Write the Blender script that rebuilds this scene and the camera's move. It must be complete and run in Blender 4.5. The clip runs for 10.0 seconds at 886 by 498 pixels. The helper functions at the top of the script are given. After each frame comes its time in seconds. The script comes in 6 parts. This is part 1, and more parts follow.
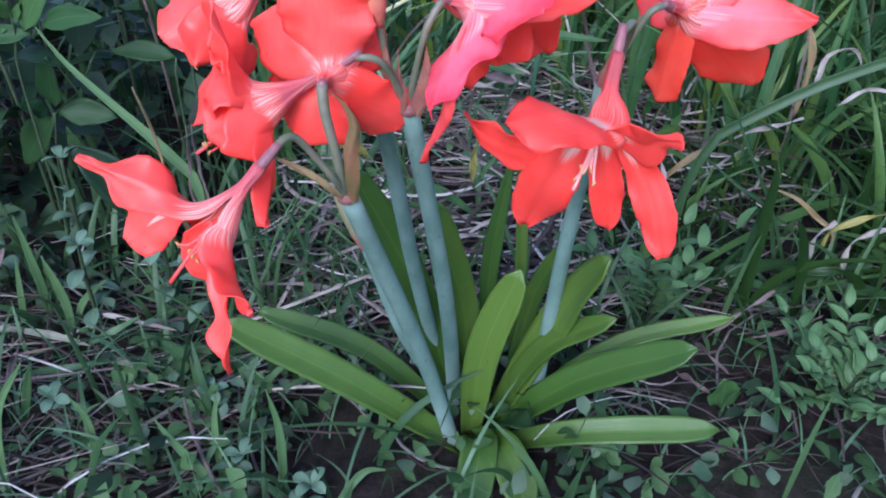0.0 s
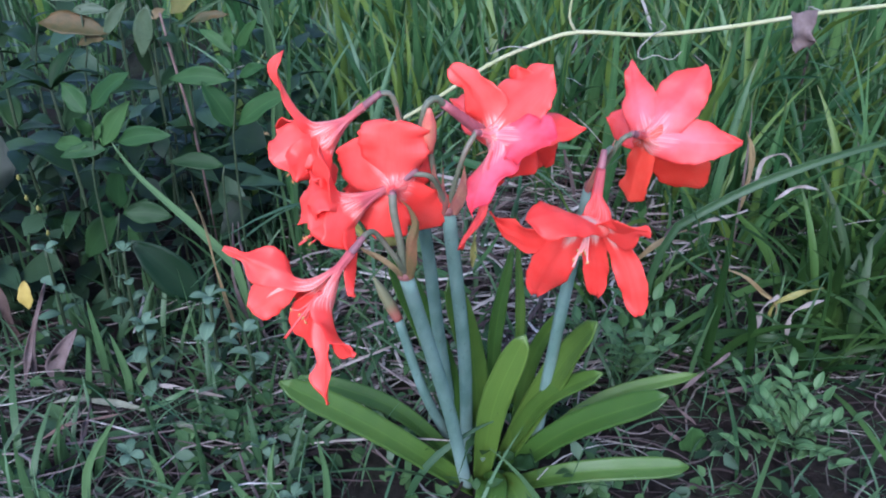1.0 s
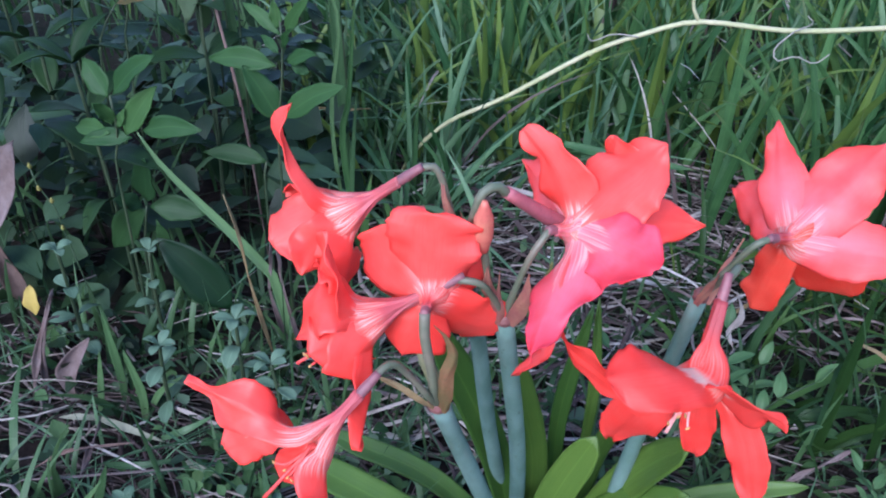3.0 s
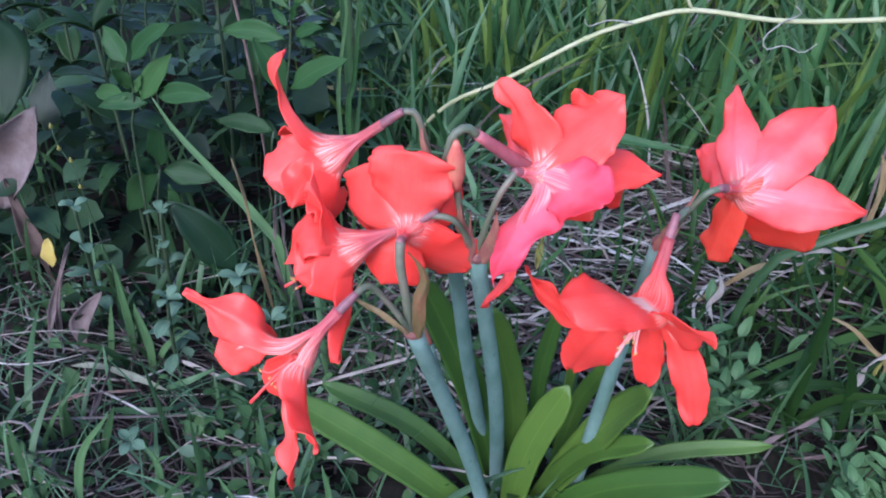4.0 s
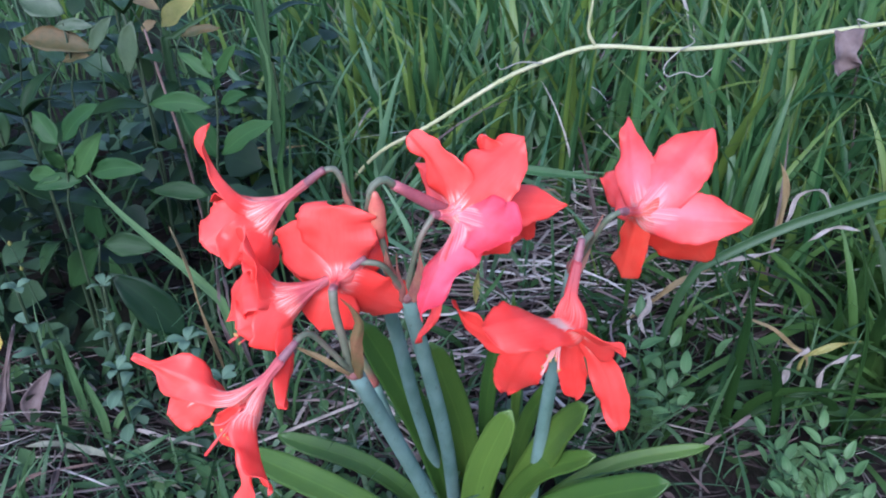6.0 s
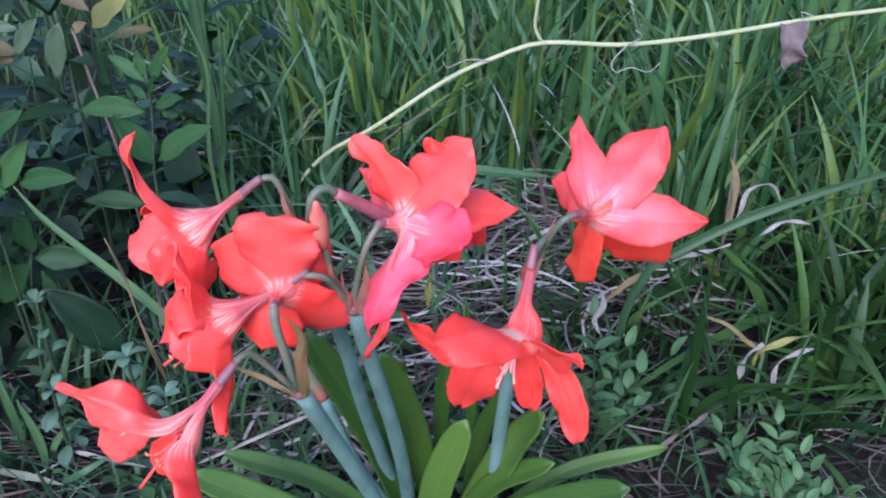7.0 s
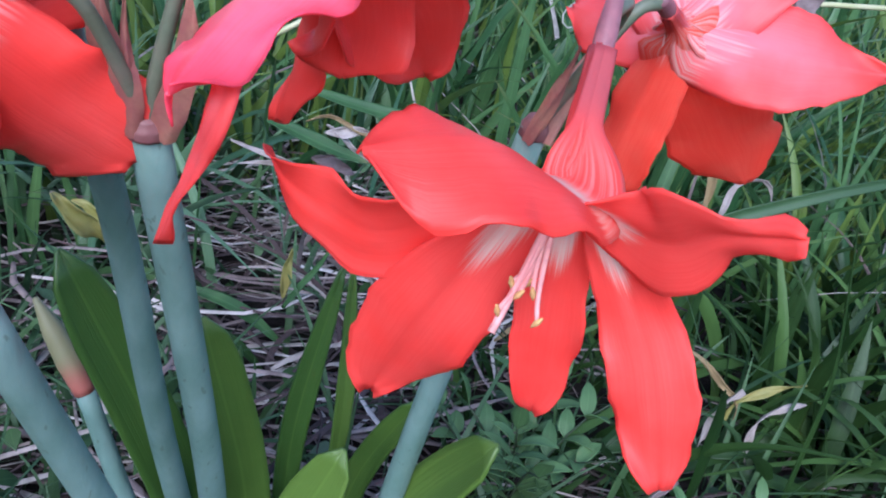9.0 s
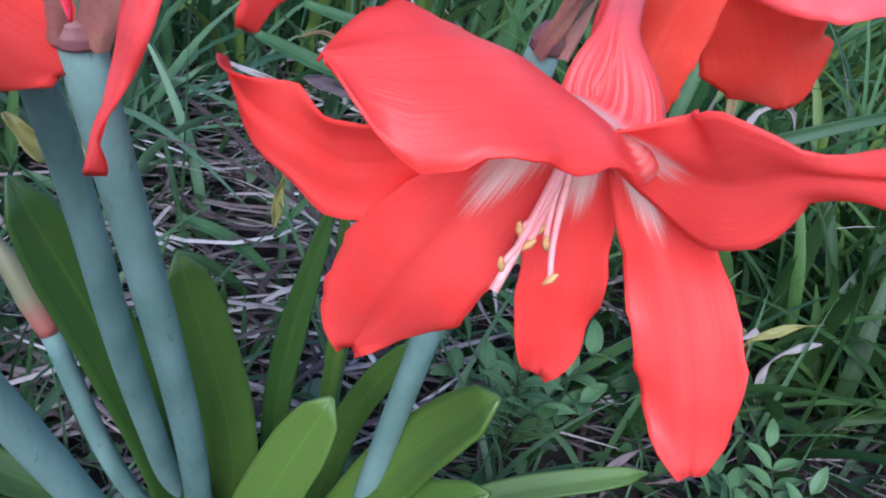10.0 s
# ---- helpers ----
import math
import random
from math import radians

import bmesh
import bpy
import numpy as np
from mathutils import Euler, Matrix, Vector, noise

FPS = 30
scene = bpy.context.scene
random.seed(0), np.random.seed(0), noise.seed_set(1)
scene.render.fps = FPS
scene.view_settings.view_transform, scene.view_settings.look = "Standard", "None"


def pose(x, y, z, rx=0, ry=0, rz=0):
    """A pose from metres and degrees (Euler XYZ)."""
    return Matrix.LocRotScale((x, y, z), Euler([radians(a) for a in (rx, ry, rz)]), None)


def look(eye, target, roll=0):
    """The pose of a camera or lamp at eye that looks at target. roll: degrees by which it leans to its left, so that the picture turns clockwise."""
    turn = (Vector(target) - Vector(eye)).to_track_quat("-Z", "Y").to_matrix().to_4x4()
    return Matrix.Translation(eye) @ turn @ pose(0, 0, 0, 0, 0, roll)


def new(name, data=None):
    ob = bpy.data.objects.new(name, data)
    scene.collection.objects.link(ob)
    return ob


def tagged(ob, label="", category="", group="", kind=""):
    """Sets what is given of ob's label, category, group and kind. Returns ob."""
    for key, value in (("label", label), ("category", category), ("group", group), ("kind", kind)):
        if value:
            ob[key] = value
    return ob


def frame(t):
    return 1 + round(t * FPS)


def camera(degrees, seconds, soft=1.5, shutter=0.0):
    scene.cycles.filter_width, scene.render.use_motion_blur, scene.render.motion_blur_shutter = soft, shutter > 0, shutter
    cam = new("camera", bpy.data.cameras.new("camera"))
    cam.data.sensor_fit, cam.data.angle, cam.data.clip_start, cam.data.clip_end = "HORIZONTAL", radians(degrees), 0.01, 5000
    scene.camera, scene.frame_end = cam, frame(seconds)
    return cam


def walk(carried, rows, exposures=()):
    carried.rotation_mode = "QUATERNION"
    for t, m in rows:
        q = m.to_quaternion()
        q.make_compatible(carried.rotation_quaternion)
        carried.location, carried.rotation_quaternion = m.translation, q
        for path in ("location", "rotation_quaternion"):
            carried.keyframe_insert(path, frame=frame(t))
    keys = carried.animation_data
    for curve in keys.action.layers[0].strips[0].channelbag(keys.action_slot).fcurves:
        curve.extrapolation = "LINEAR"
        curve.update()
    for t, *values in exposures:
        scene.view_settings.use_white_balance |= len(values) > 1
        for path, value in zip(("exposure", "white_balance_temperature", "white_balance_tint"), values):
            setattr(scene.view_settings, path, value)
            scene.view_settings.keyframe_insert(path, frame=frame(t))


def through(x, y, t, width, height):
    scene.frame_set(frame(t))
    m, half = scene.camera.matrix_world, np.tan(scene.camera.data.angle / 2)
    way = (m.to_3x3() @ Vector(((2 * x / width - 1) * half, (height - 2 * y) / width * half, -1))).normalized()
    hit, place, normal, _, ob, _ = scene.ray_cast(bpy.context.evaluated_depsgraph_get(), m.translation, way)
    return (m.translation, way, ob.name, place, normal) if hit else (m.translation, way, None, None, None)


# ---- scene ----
cam = camera(55.5, 10.0, 2.0)
PATH = [
    (0, (0.011, 0.04, 0.594), (-0.001, 1.649, -0.595), 0.5),
    (0.2, (0.003, 0.004, 0.609), (-0.008, 1.654, -0.522), 0.1),
    (0.3, (0.0067, -0.0119, 0.6328), (-0.0152, 1.6324, -0.5055), 0.29),
    (0.5, (-0.001, -0.04, 0.655), (-0.001, 1.632, -0.444), 0.8),
    (0.8, (-0.0172, -0.0789, 0.6664), (0.0119, 1.6401, -0.3554), 1.14),
    (1, (-0.033, -0.097, 0.671), (0.024, 1.63, -0.337), 0.9),
    (1.2, (-0.0413, -0.107, 0.678), (0.0344, 1.6215, -0.3253), 1.02),
    (1.5, (-0.058, -0.109, 0.687), (0.058, 1.633, -0.289), 1.9),
    (1.8, (-0.0567, -0.0962, 0.6926), (0.0679, 1.6413, -0.2901), 1.58),
    (2, (-0.051, -0.076, 0.694), (0.066, 1.653, -0.304), 1.5),
    (2.2, (-0.044, -0.047, 0.703), (0.015, 1.678, -0.306), 1.2),
    (3.3, (-0.01, 0.116, 0.673), (-0.196, 1.715, -0.515), 3.6),
    (3.5, (-0.007, 0.11, 0.671), (-0.203, 1.71, -0.512), 5.2),
    (3.8, (0.0065, 0.0724, 0.6736), (-0.2124, 1.6677, -0.5127), 5.06),
    (4, (0.013, 0.042, 0.679), (-0.163, 1.664, -0.477), 3.2),
    (4.2, (0.0212, 0.0165, 0.6879), (-0.1319, 1.663, -0.437), 0.18),
    (4.5, (0.033, -0.006, 0.692), (-0.049, 1.669, -0.398), -0.6),
    (4.8, (0.0356, -0.0115, 0.6911), (-0.0407, 1.6732, -0.3841), -0.62),
    (5, (0.04, -0.013, 0.694), (-0.054, 1.675, -0.374), -0.9),
    (5.2, (0.0391, -0.0112, 0.6938), (-0.0629, 1.6837, -0.3631), -0.91),
    (6.3, (0.0249, 0.0168, 0.7017), (-0.0094, 1.7046, -0.3707), -0.05),
    (6.5, (0.023, 0.019, 0.701), (0.014, 1.71, -0.367), 0.1),
    (6.8, (0.0281, 0.0265, 0.6976), (0.0654, 1.7166, -0.3711), 0.39),
    (7, (0.032, 0.035, 0.693), (0.08, 1.721, -0.382), 0.2),
    (7.2, (0.0322, 0.0442, 0.6763), (0.0802, 1.7371, -0.3876), 0.81),
    (7.5, (0.023, 0.061, 0.63), (0.097, 1.766, -0.414), 4.4),
    (7.8, (0.0172, 0.0968, 0.5676), (0.0934, 1.8508, -0.3904), 5.33),
    (8, (0.018, 0.116, 0.548), (0.127, 1.877, -0.394), 6.7),
    (8.3, (0.0188, 0.1656, 0.5128), (0.247, 1.9603, -0.3399), 8.87),
    (8.5, (0.02, 0.193, 0.498), (0.307, 1.983, -0.345), 10.6),
    (8.8, (0.0242, 0.2286, 0.4766), (0.4003, 1.9958, -0.381), 11.82),
    (9, (0.0233, 0.2425, 0.4665), (0.4205, 1.9864, -0.4285), 12.59),
    (9.2, (0.024, 0.2557, 0.4567), (0.4611, 1.969, -0.4778), 13.75),
    (9.5, (0.0222, 0.2683, 0.4513), (0.4611, 1.9594, -0.5222), 14.21),
    (9.8, (0.0317, 0.2776, 0.4521), (0.446, 1.9398, -0.58), 13.58),
    (10, (0.0324, 0.2757, 0.4522), (0.4423, 1.9297, -0.5948), 13.67),
]
walk(cam, [(t, look(eye, target, roll)) for t, eye, target, roll in PATH], [(0.0, 1.34, 5270, 12)])

# ---- world, sun ----
world = bpy.data.worlds.new("sky")
scene.world = world
world.use_nodes = True
wn, wl = world.node_tree.nodes, world.node_tree.links
sky = wn.new("ShaderNodeTexSky")
sky.sky_type, sky.sun_disc = "NISHITA", False
sky.sun_elevation, sky.sun_rotation = radians(38), radians(198)
wl.new(sky.outputs[0], wn["Background"].inputs[0])
wn["Background"].inputs[1].default_value = 0.12
sun = new("sun", bpy.data.lights.new("sun", "SUN"))
sun.data.energy, sun.data.angle, sun.data.color = 1.9, radians(35), (1.0, 0.98, 0.95)
sun.matrix_world = look((-0.7, -1.65, 1.75), (0, 0.5, 0))

# ---- materials ----


class Nodes:
    """A node material and short ways to fill it."""

    def __init__(self, name):
        self.mat = bpy.data.materials.new(name)
        self.mat.use_nodes = True
        self.n, self.l = self.mat.node_tree.nodes, self.mat.node_tree.links
        self.n.clear()
        self.out = self.n.new("ShaderNodeOutputMaterial")

    def node(self, kind, **values):
        nd = self.n.new(kind)
        for key, v in values.items():
            nd.inputs[key.replace("_", " ")].default_value = v
        return nd

    def noise(self, vec, scale, detail=3, rough=0.55):
        nd = self.node("ShaderNodeTexNoise", Scale=scale, Detail=detail, Roughness=rough)
        self.l.new(vec, nd.inputs["Vector"])
        return nd.outputs["Fac"]

    def ramp(self, fac, stops):
        nd = self.n.new("ShaderNodeValToRGB")
        el = nd.color_ramp.elements
        while len(el) < len(stops):
            el.new(0.5)
        for e, (p, c) in zip(el, stops):
            e.position, e.color = p, (*c, 1) if len(c) == 3 else c
        self.l.new(fac, nd.inputs[0])
        return nd.outputs[0]

    def mix(self, fac, a, b, kind="MIX"):
        nd = self.n.new("ShaderNodeMix")
        nd.data_type, nd.blend_type = "RGBA", kind
        for sock, v in ((nd.inputs[0], fac), (nd.inputs[6], a), (nd.inputs[7], b)):
            if isinstance(v, (int, float)):
                sock.default_value = v
            elif isinstance(v, tuple):
                sock.default_value = (*v, 1)
            else:
                self.l.new(v, sock)
        return nd.outputs[2]

    def math(self, op, a, b=0.0, c=0.0, clamp=False):
        nd = self.n.new("ShaderNodeMath")
        nd.operation, nd.use_clamp = op, clamp
        for sock, v in zip(nd.inputs, (a, b, c)):
            if isinstance(v, (int, float)):
                sock.default_value = v
            else:
                self.l.new(v, sock)
        return nd.outputs[0]

    def span(self, v, lo, hi, to_lo=0.0, to_hi=1.0):
        nd = self.node("ShaderNodeMapRange", From_Min=lo, From_Max=hi, To_Min=to_lo, To_Max=to_hi)
        nd.interpolation_type = "SMOOTHSTEP"
        self.l.new(v, nd.inputs[0])
        return nd.outputs[0]

    def stretch(self, vec, scale):
        nd = self.n.new("ShaderNodeMapping")
        nd.inputs["Scale"].default_value = scale
        self.l.new(vec, nd.inputs["Vector"])
        return nd.outputs[0]

    def close(self, color, rough=0.5, through=0.0, bump=None, height=0.0006, spec=0.5, through_color=None, coat=0.0):
        b = self.node("ShaderNodeBsdfPrincipled", Roughness=rough)
        b.inputs["Specular IOR Level"].default_value = spec
        b.inputs["Coat Weight"].default_value = coat
        self.l.new(color, b.inputs["Base Color"])
        if bump is not None:
            bp = self.node("ShaderNodeBump", Strength=0.6, Distance=height)
            self.l.new(bump, bp.inputs["Height"])
            self.l.new(bp.outputs[0], b.inputs["Normal"])
        shader = b.outputs[0]
        if through:
            tr = self.n.new("ShaderNodeBsdfTranslucent")
            self.l.new(through_color or color, tr.inputs[0])
            mx = self.node("ShaderNodeMixShader", Fac=through)
            self.l.new(shader, mx.inputs[1])
            self.l.new(tr.outputs[0], mx.inputs[2])
            shader = mx.outputs[0]
        self.l.new(shader, self.out.inputs[0])
        return self.mat

    def coords(self, which="Object"):
        return self.n.new("ShaderNodeTexCoord").outputs[which]

    def rnd(self, which="island"):
        if which == "island":
            return self.n.new("ShaderNodeNewGeometry").outputs["Random Per Island"]
        return self.n.new("ShaderNodeObjectInfo").outputs["Random"]

    def uv(self):
        s = self.n.new("ShaderNodeSeparateXYZ")
        self.l.new(self.coords("UV"), s.inputs[0])
        return s.outputs[0], s.outputs[1]


def petal_material(name, rib_reach, vein_reach, pale, deep=(0.98, 0.066, 0.052), light=(0.985, 0.120, 0.104), start=-0.2, sheen=0.0, solid=0.1, spread=0.34, through=0.33):
    """Coral-red petal with a pale star of streaks at the throat, longer or shorter."""
    m = Nodes(name)
    u, v = m.uv()
    uvw = m.coords("UV")
    obj = m.coords()
    veins = m.noise(m.stretch(uvw, (26, 1.3, 1)), 2.0, 2)
    broad = m.noise(obj, 35, 3)
    red = m.mix(m.span(broad, 0.3, 0.7), deep, light)
    red = m.mix(m.span(veins, 0.35, 0.75, 0.0, 0.32), red, (0.89, 0.052, 0.046))
    # pale star: white streaks that start at the throat and fade along the midrib
    across = m.math("ABSOLUTE", m.math("SUBTRACT", u, 0.5))
    rib = m.span(across, 0.0, spread, 1.0, 0.0)
    reach = m.math("ADD", m.math("MULTIPLY", rib, rib_reach), m.math("MULTIPLY", veins, vein_reach))
    star = m.span(m.math("SUBTRACT", v, reach), -0.10, 0.03, 1.0, 0.0)
    star = m.math("MULTIPLY", star, m.span(v, start, start + 0.12))
    streak = m.span(m.noise(m.stretch(uvw, (12, 0.4, 1)), 2.2, 1), 0.40, 0.64)
    star = m.math("MULTIPLY", star, m.math("ADD", m.math("MULTIPLY", streak, 0.85 - solid), solid))
    col = m.mix(m.math("MULTIPLY", star, pale), red, (0.95, 0.91, 0.80))
    # pink sheen of the sky on the petal, mixed into its base colour
    if sheen:
        glow = m.math("MULTIPLY", m.span(v, 0.05, 1.1, 1.0, 0.15), m.span(across, 0.05, 0.5, 1.0, 0.25))
        col = m.mix(m.math("MULTIPLY", m.math("MULTIPLY", glow, m.span(broad, 0.25, 0.65, 0.4, 1.0)), sheen), col, (0.95, 0.36, 0.44))
    line = m.math("MULTIPLY", m.span(v, -0.24, -0.08), m.span(v, 0.02, 0.14, 1.0, 0.0))
    col = m.mix(m.math("MULTIPLY", m.math("MULTIPLY", line, streak), 0.32), col, (0.88, 0.66, 0.62))
    # the closed tube is dusky rose turning green-brown at the pedicel
    col = m.mix(m.span(v, -0.42, -0.04, 0.9, 0.0), col, (0.55, 0.125, 0.15))
    col = m.mix(m.span(v, -1.1, -0.5, 0.7, 0.0), col, (0.32, 0.12, 0.13))
    bump = m.math("ADD", veins, m.math("MULTIPLY", m.noise(obj, 400, 2), 0.35))
    return m.close(col, 0.40, through, bump, 0.00026, 0.42, through_color=m.mix(m.math("MULTIPLY", m.math("SUBTRACT", 1.0, star), 0.35), col, (0.98, 0.11, 0.05)))


def leaf_material(name, dark, light, rough=0.45, through=0.25, which="island", tip=None, grain=60.0, hue=None, spec=0.4):
    """Green leaf: island or object variation, mottling, paler midrib, parallel grain."""
    m = Nodes(name)
    u, v = m.uv()
    obj = m.coords()
    rnd = m.rnd(which)
    mott = m.noise(obj, 28, 4)
    f = m.math("ADD", m.math("MULTIPLY", rnd, 0.6), m.math("MULTIPLY", mott, 0.5))
    col = m.mix(m.span(f, 0.15, 0.95), dark, light)
    if hue:
        col = m.mix(m.span(rnd, 0.72, 0.80), col, hue)
    rib = m.span(m.math("ABSOLUTE", m.math("SUBTRACT", u, 0.5)), 0.0, 0.05, 0.2, 0.0)
    col = m.mix(rib, col, tuple(min(1, c * 1.7) for c in light))
    if tip:
        col = m.mix(m.span(m.math("ADD", v, m.math("MULTIPLY", mott, 0.25)), 0.98, 1.2), col, tip)
    lines = m.noise(m.stretch(m.coords("UV"), (grain, 2.0, 1)), 1.0, 2)
    col = m.mix(m.span(lines, 0.3, 0.8, 0.0, 0.25), col, dark)
    return m.close(col, rough, through, m.math("ADD", lines, mott), 0.0006, spec)


def plain_material(name, a, b, scale=40.0, rough=0.6, bump=0.0005, through=0.0, which=None, spec=0.4):
    m = Nodes(name)
    obj = m.coords()
    f = m.noise(obj, scale, 4)
    if which:
        f = m.math("ADD", m.math("MULTIPLY", f, 0.45), m.math("MULTIPLY", m.rnd(which), 0.6))
    col = m.mix(m.span(f, 0.25, 0.8), a, b)
    fine = m.noise(obj, scale * 7, 3)
    col = m.mix(m.span(fine, 0.45, 0.75, 0.0, 0.3), col, tuple(c * 0.6 for c in a))
    return m.close(col, rough, through, fine, bump, spec)


def scape_material():
    m = Nodes("scape")
    obj = m.coords()
    u, v = m.uv()
    bloom = m.noise(m.stretch(obj, (1, 1, 0.35)), 60, 4)
    col = m.mix(m.span(bloom, 0.25, 0.75), (0.094, 0.157, 0.132), (0.158, 0.231, 0.210))
    col = m.mix(m.span(v, 0.0, 0.35, 0.55, 0.0), col, (0.36, 0.45, 0.42))
    specks = m.span(m.noise(m.stretch(obj, (1, 1, 0.4)), 330, 2), 0.66, 0.72)
    col = m.mix(m.math("MULTIPLY", specks, 0.6), col, (0.07, 0.10, 0.07))
    return m.close(col, 0.55, 0.0, m.noise(m.stretch(obj, (4, 4, 0.5)), 140, 2), 0.0004, 0.35)


def straw_material(name, k):
    """Weathered stalks from dark brown to bleached; k scales how bleached they are."""
    m = Nodes(name)
    rnd = m.rnd()
    tones = ((0.0, (0.045, 0.030, 0.030)), (0.35, (0.12, 0.084, 0.082)), (0.6, (0.27, 0.21, 0.20)), (0.8, (0.43, 0.36, 0.32)), (0.93, (0.54, 0.475, 0.45)), (1.0, (0.60, 0.55, 0.55)))
    col = m.ramp(rnd, [(p, tuple(c * k for c in tone)) for p, tone in tones])
    f = m.noise(m.coords(), 90, 4)
    col = m.mix(m.span(f, 0.4, 0.75, 0.0, 0.5), col, (0.05, 0.035, 0.03))
    return m.close(col, 0.7, 0.1, f, 0.0006, 0.2)


def soil_material():
    m = Nodes("soil")
    obj = m.coords()
    a, b = m.noise(obj, 9, 5), m.noise(obj, 70, 6, 0.7)
    col = m.mix(m.span(b, 0.3, 0.75), (0.007, 0.005, 0.005), (0.032, 0.023, 0.022))
    col = m.mix(m.span(a, 0.45, 0.7, 0.0, 0.5), col, (0.03, 0.035, 0.02))
    away = m.n.new("ShaderNodeVectorMath")
    away.operation = "LENGTH"
    m.l.new(obj, away.inputs[0])
    grassy = m.span(away.outputs["Value"], 1.6, 5.0)
    col = m.mix(grassy, col, (0.04, 0.085, 0.025))
    return m.close(col, 0.9, 0.0, m.math("ADD", b, a), 0.006, 0.15)


PETAL = petal_material("petal", 0.03, 0.10, 0.18)
PETAL_PINK_SHEEN = petal_material("pink_sheen_petal", 0.20, 0.16, 0.85, (0.96, 0.090, 0.075), (0.97, 0.15, 0.145), sheen=0.8, through=0.55)
PETAL_STREAKED = petal_material("streaked_petal", 0.06, 0.20, 0.5, start=-0.36, solid=0.05)
PETAL_RIBBED = petal_material("white_ribbed_petal", 0.62, 0.10, 0.9, start=-0.20, solid=0.5, spread=0.12)
PETAL_STAR = petal_material("white_throated_petal", 0.22, 0.22, 1.0, (0.985, 0.082, 0.066), (0.99, 0.138, 0.120), start=0.0, solid=0.75, spread=0.46, through=0.58)
# magenta shine of reflected sky, painted as petal colour
PETAL_MAGENTA_SHEEN = petal_material("magenta_sheen_petal", 0.34, 0.24, 0.9, (0.94, 0.065, 0.115), (0.96, 0.13, 0.24), sheen=0.7, through=0.5)
# orange of light shining through the lower petals, put into the base colour
PETAL_BACKLIT = petal_material("backlit_orange_petal", 0.06, 0.12, 0.5, (0.98, 0.135, 0.085), (0.98, 0.215, 0.145), through=0.66)
SCAPE = scape_material()
STRAP = leaf_material("strap_leaf", (0.04444, 0.09661, 0.01594), (0.1024, 0.1662, 0.02763), 0.38, 0.22, "object", grain=45, spec=0.5)
OVARY = plain_material("ovary", (0.14, 0.060, 0.075), (0.27, 0.10, 0.115), 60, 0.5, 0.0003)
OVARY_ROSE = plain_material("rosy_tube", (0.24, 0.065, 0.085), (0.42, 0.12, 0.14), 70, 0.5, 0.0003)
UMBEL = plain_material("wine_red_skin", (0.13, 0.048, 0.052), (0.24, 0.10, 0.09), 70, 0.55, 0.0004)
PEDICEL = plain_material("pedicel", (0.0845, 0.1105, 0.06825), (0.1625, 0.13, 0.1008), 38, 0.5, 0.0003)
BRACT = plain_material("dry_bract", (0.30, 0.095, 0.095), (0.42, 0.20, 0.13), 70, 0.6, 0.0004, 0.4)
BRACT_GREEN = plain_material("green_bract", (0.0975, 0.1056, 0.039), (0.2275, 0.1016, 0.05525), 60, 0.6, 0.0008, 0.2)
def bud_material():
    m = Nodes("green_bud")
    u, v = m.uv()
    f = m.noise(m.coords(), 70, 3)
    col = m.mix(m.span(m.math("ADD", v, m.math("MULTIPLY", f, 0.25)), 0.15, 0.6), (0.33, 0.10, 0.08), (0.19, 0.175, 0.095))
    return m.close(col, 0.5, 0.1, f, 0.0004, 0.4)


BUDGREEN = bud_material()
BUDSKIN = plain_material("bud_skin", (0.62, 0.13, 0.11), (0.66, 0.24, 0.16), 60, 0.5, 0.0005, 0.2)
FILAMENT = plain_material("filament", (0.75, 0.05, 0.05), (0.80, 0.14, 0.13), 60, 0.45, 0.0002, 0.2)
FILAMENT_PALE = plain_material("pale_filament", (0.75, 0.28, 0.27), (0.82, 0.45, 0.42), 60, 0.45, 0.0002, 0.2)
ANTHER = plain_material("pollen", (0.50, 0.24, 0.09), (0.62, 0.38, 0.15), 300, 0.8, 0.0006)
GRASS = leaf_material("grass_blade", (0.01843, 0.06082, 0.01858), (0.1161, 0.2175, 0.07637), 0.42, 0.3, "island", tip=(0.16, 0.15, 0.06), grain=14, hue=(0.13, 0.19, 0.035), spec=0.45)
GRASS_BLUE = leaf_material("bluish_blade", (0.02815, 0.06624, 0.02623), (0.07038, 0.1242, 0.04955), 0.45, 0.25, "island", grain=14, spec=0.4)
# near-black green: the deep shade among the tall weeds is in this colour
WEED_SHADED = leaf_material("shaded_weed_leaf", (0.006318, 0.01966, 0.005686), (0.02246, 0.04914, 0.01327), 0.55, 0.16, "object", grain=9, spec=0.22)
WEED_PALE = leaf_material("pale_weed_leaf", (0.068, 0.136, 0.050), (0.112, 0.192, 0.074), 0.5, 0.25, "object", grain=9)
WEED_GREY = leaf_material("grey_weed_leaf", (0.09027, 0.1445, 0.09478), (0.1373, 0.2023, 0.1366), 0.65, 0.2, "object", grain=9, spec=0.25)
CLOVER = leaf_material("creeping_leaf", (0.0306, 0.0663, 0.02228), (0.085, 0.1462, 0.05198), 0.6, 0.2, "island", grain=7, hue=(0.10, 0.14, 0.09), spec=0.25)
GRASS_DARK = leaf_material("deep_green_blade", (0.01237, 0.03463, 0.007388), (0.04287, 0.0841, 0.01939), 0.45, 0.25, "island", grain=14, hue=(0.075, 0.14, 0.034), spec=0.32)
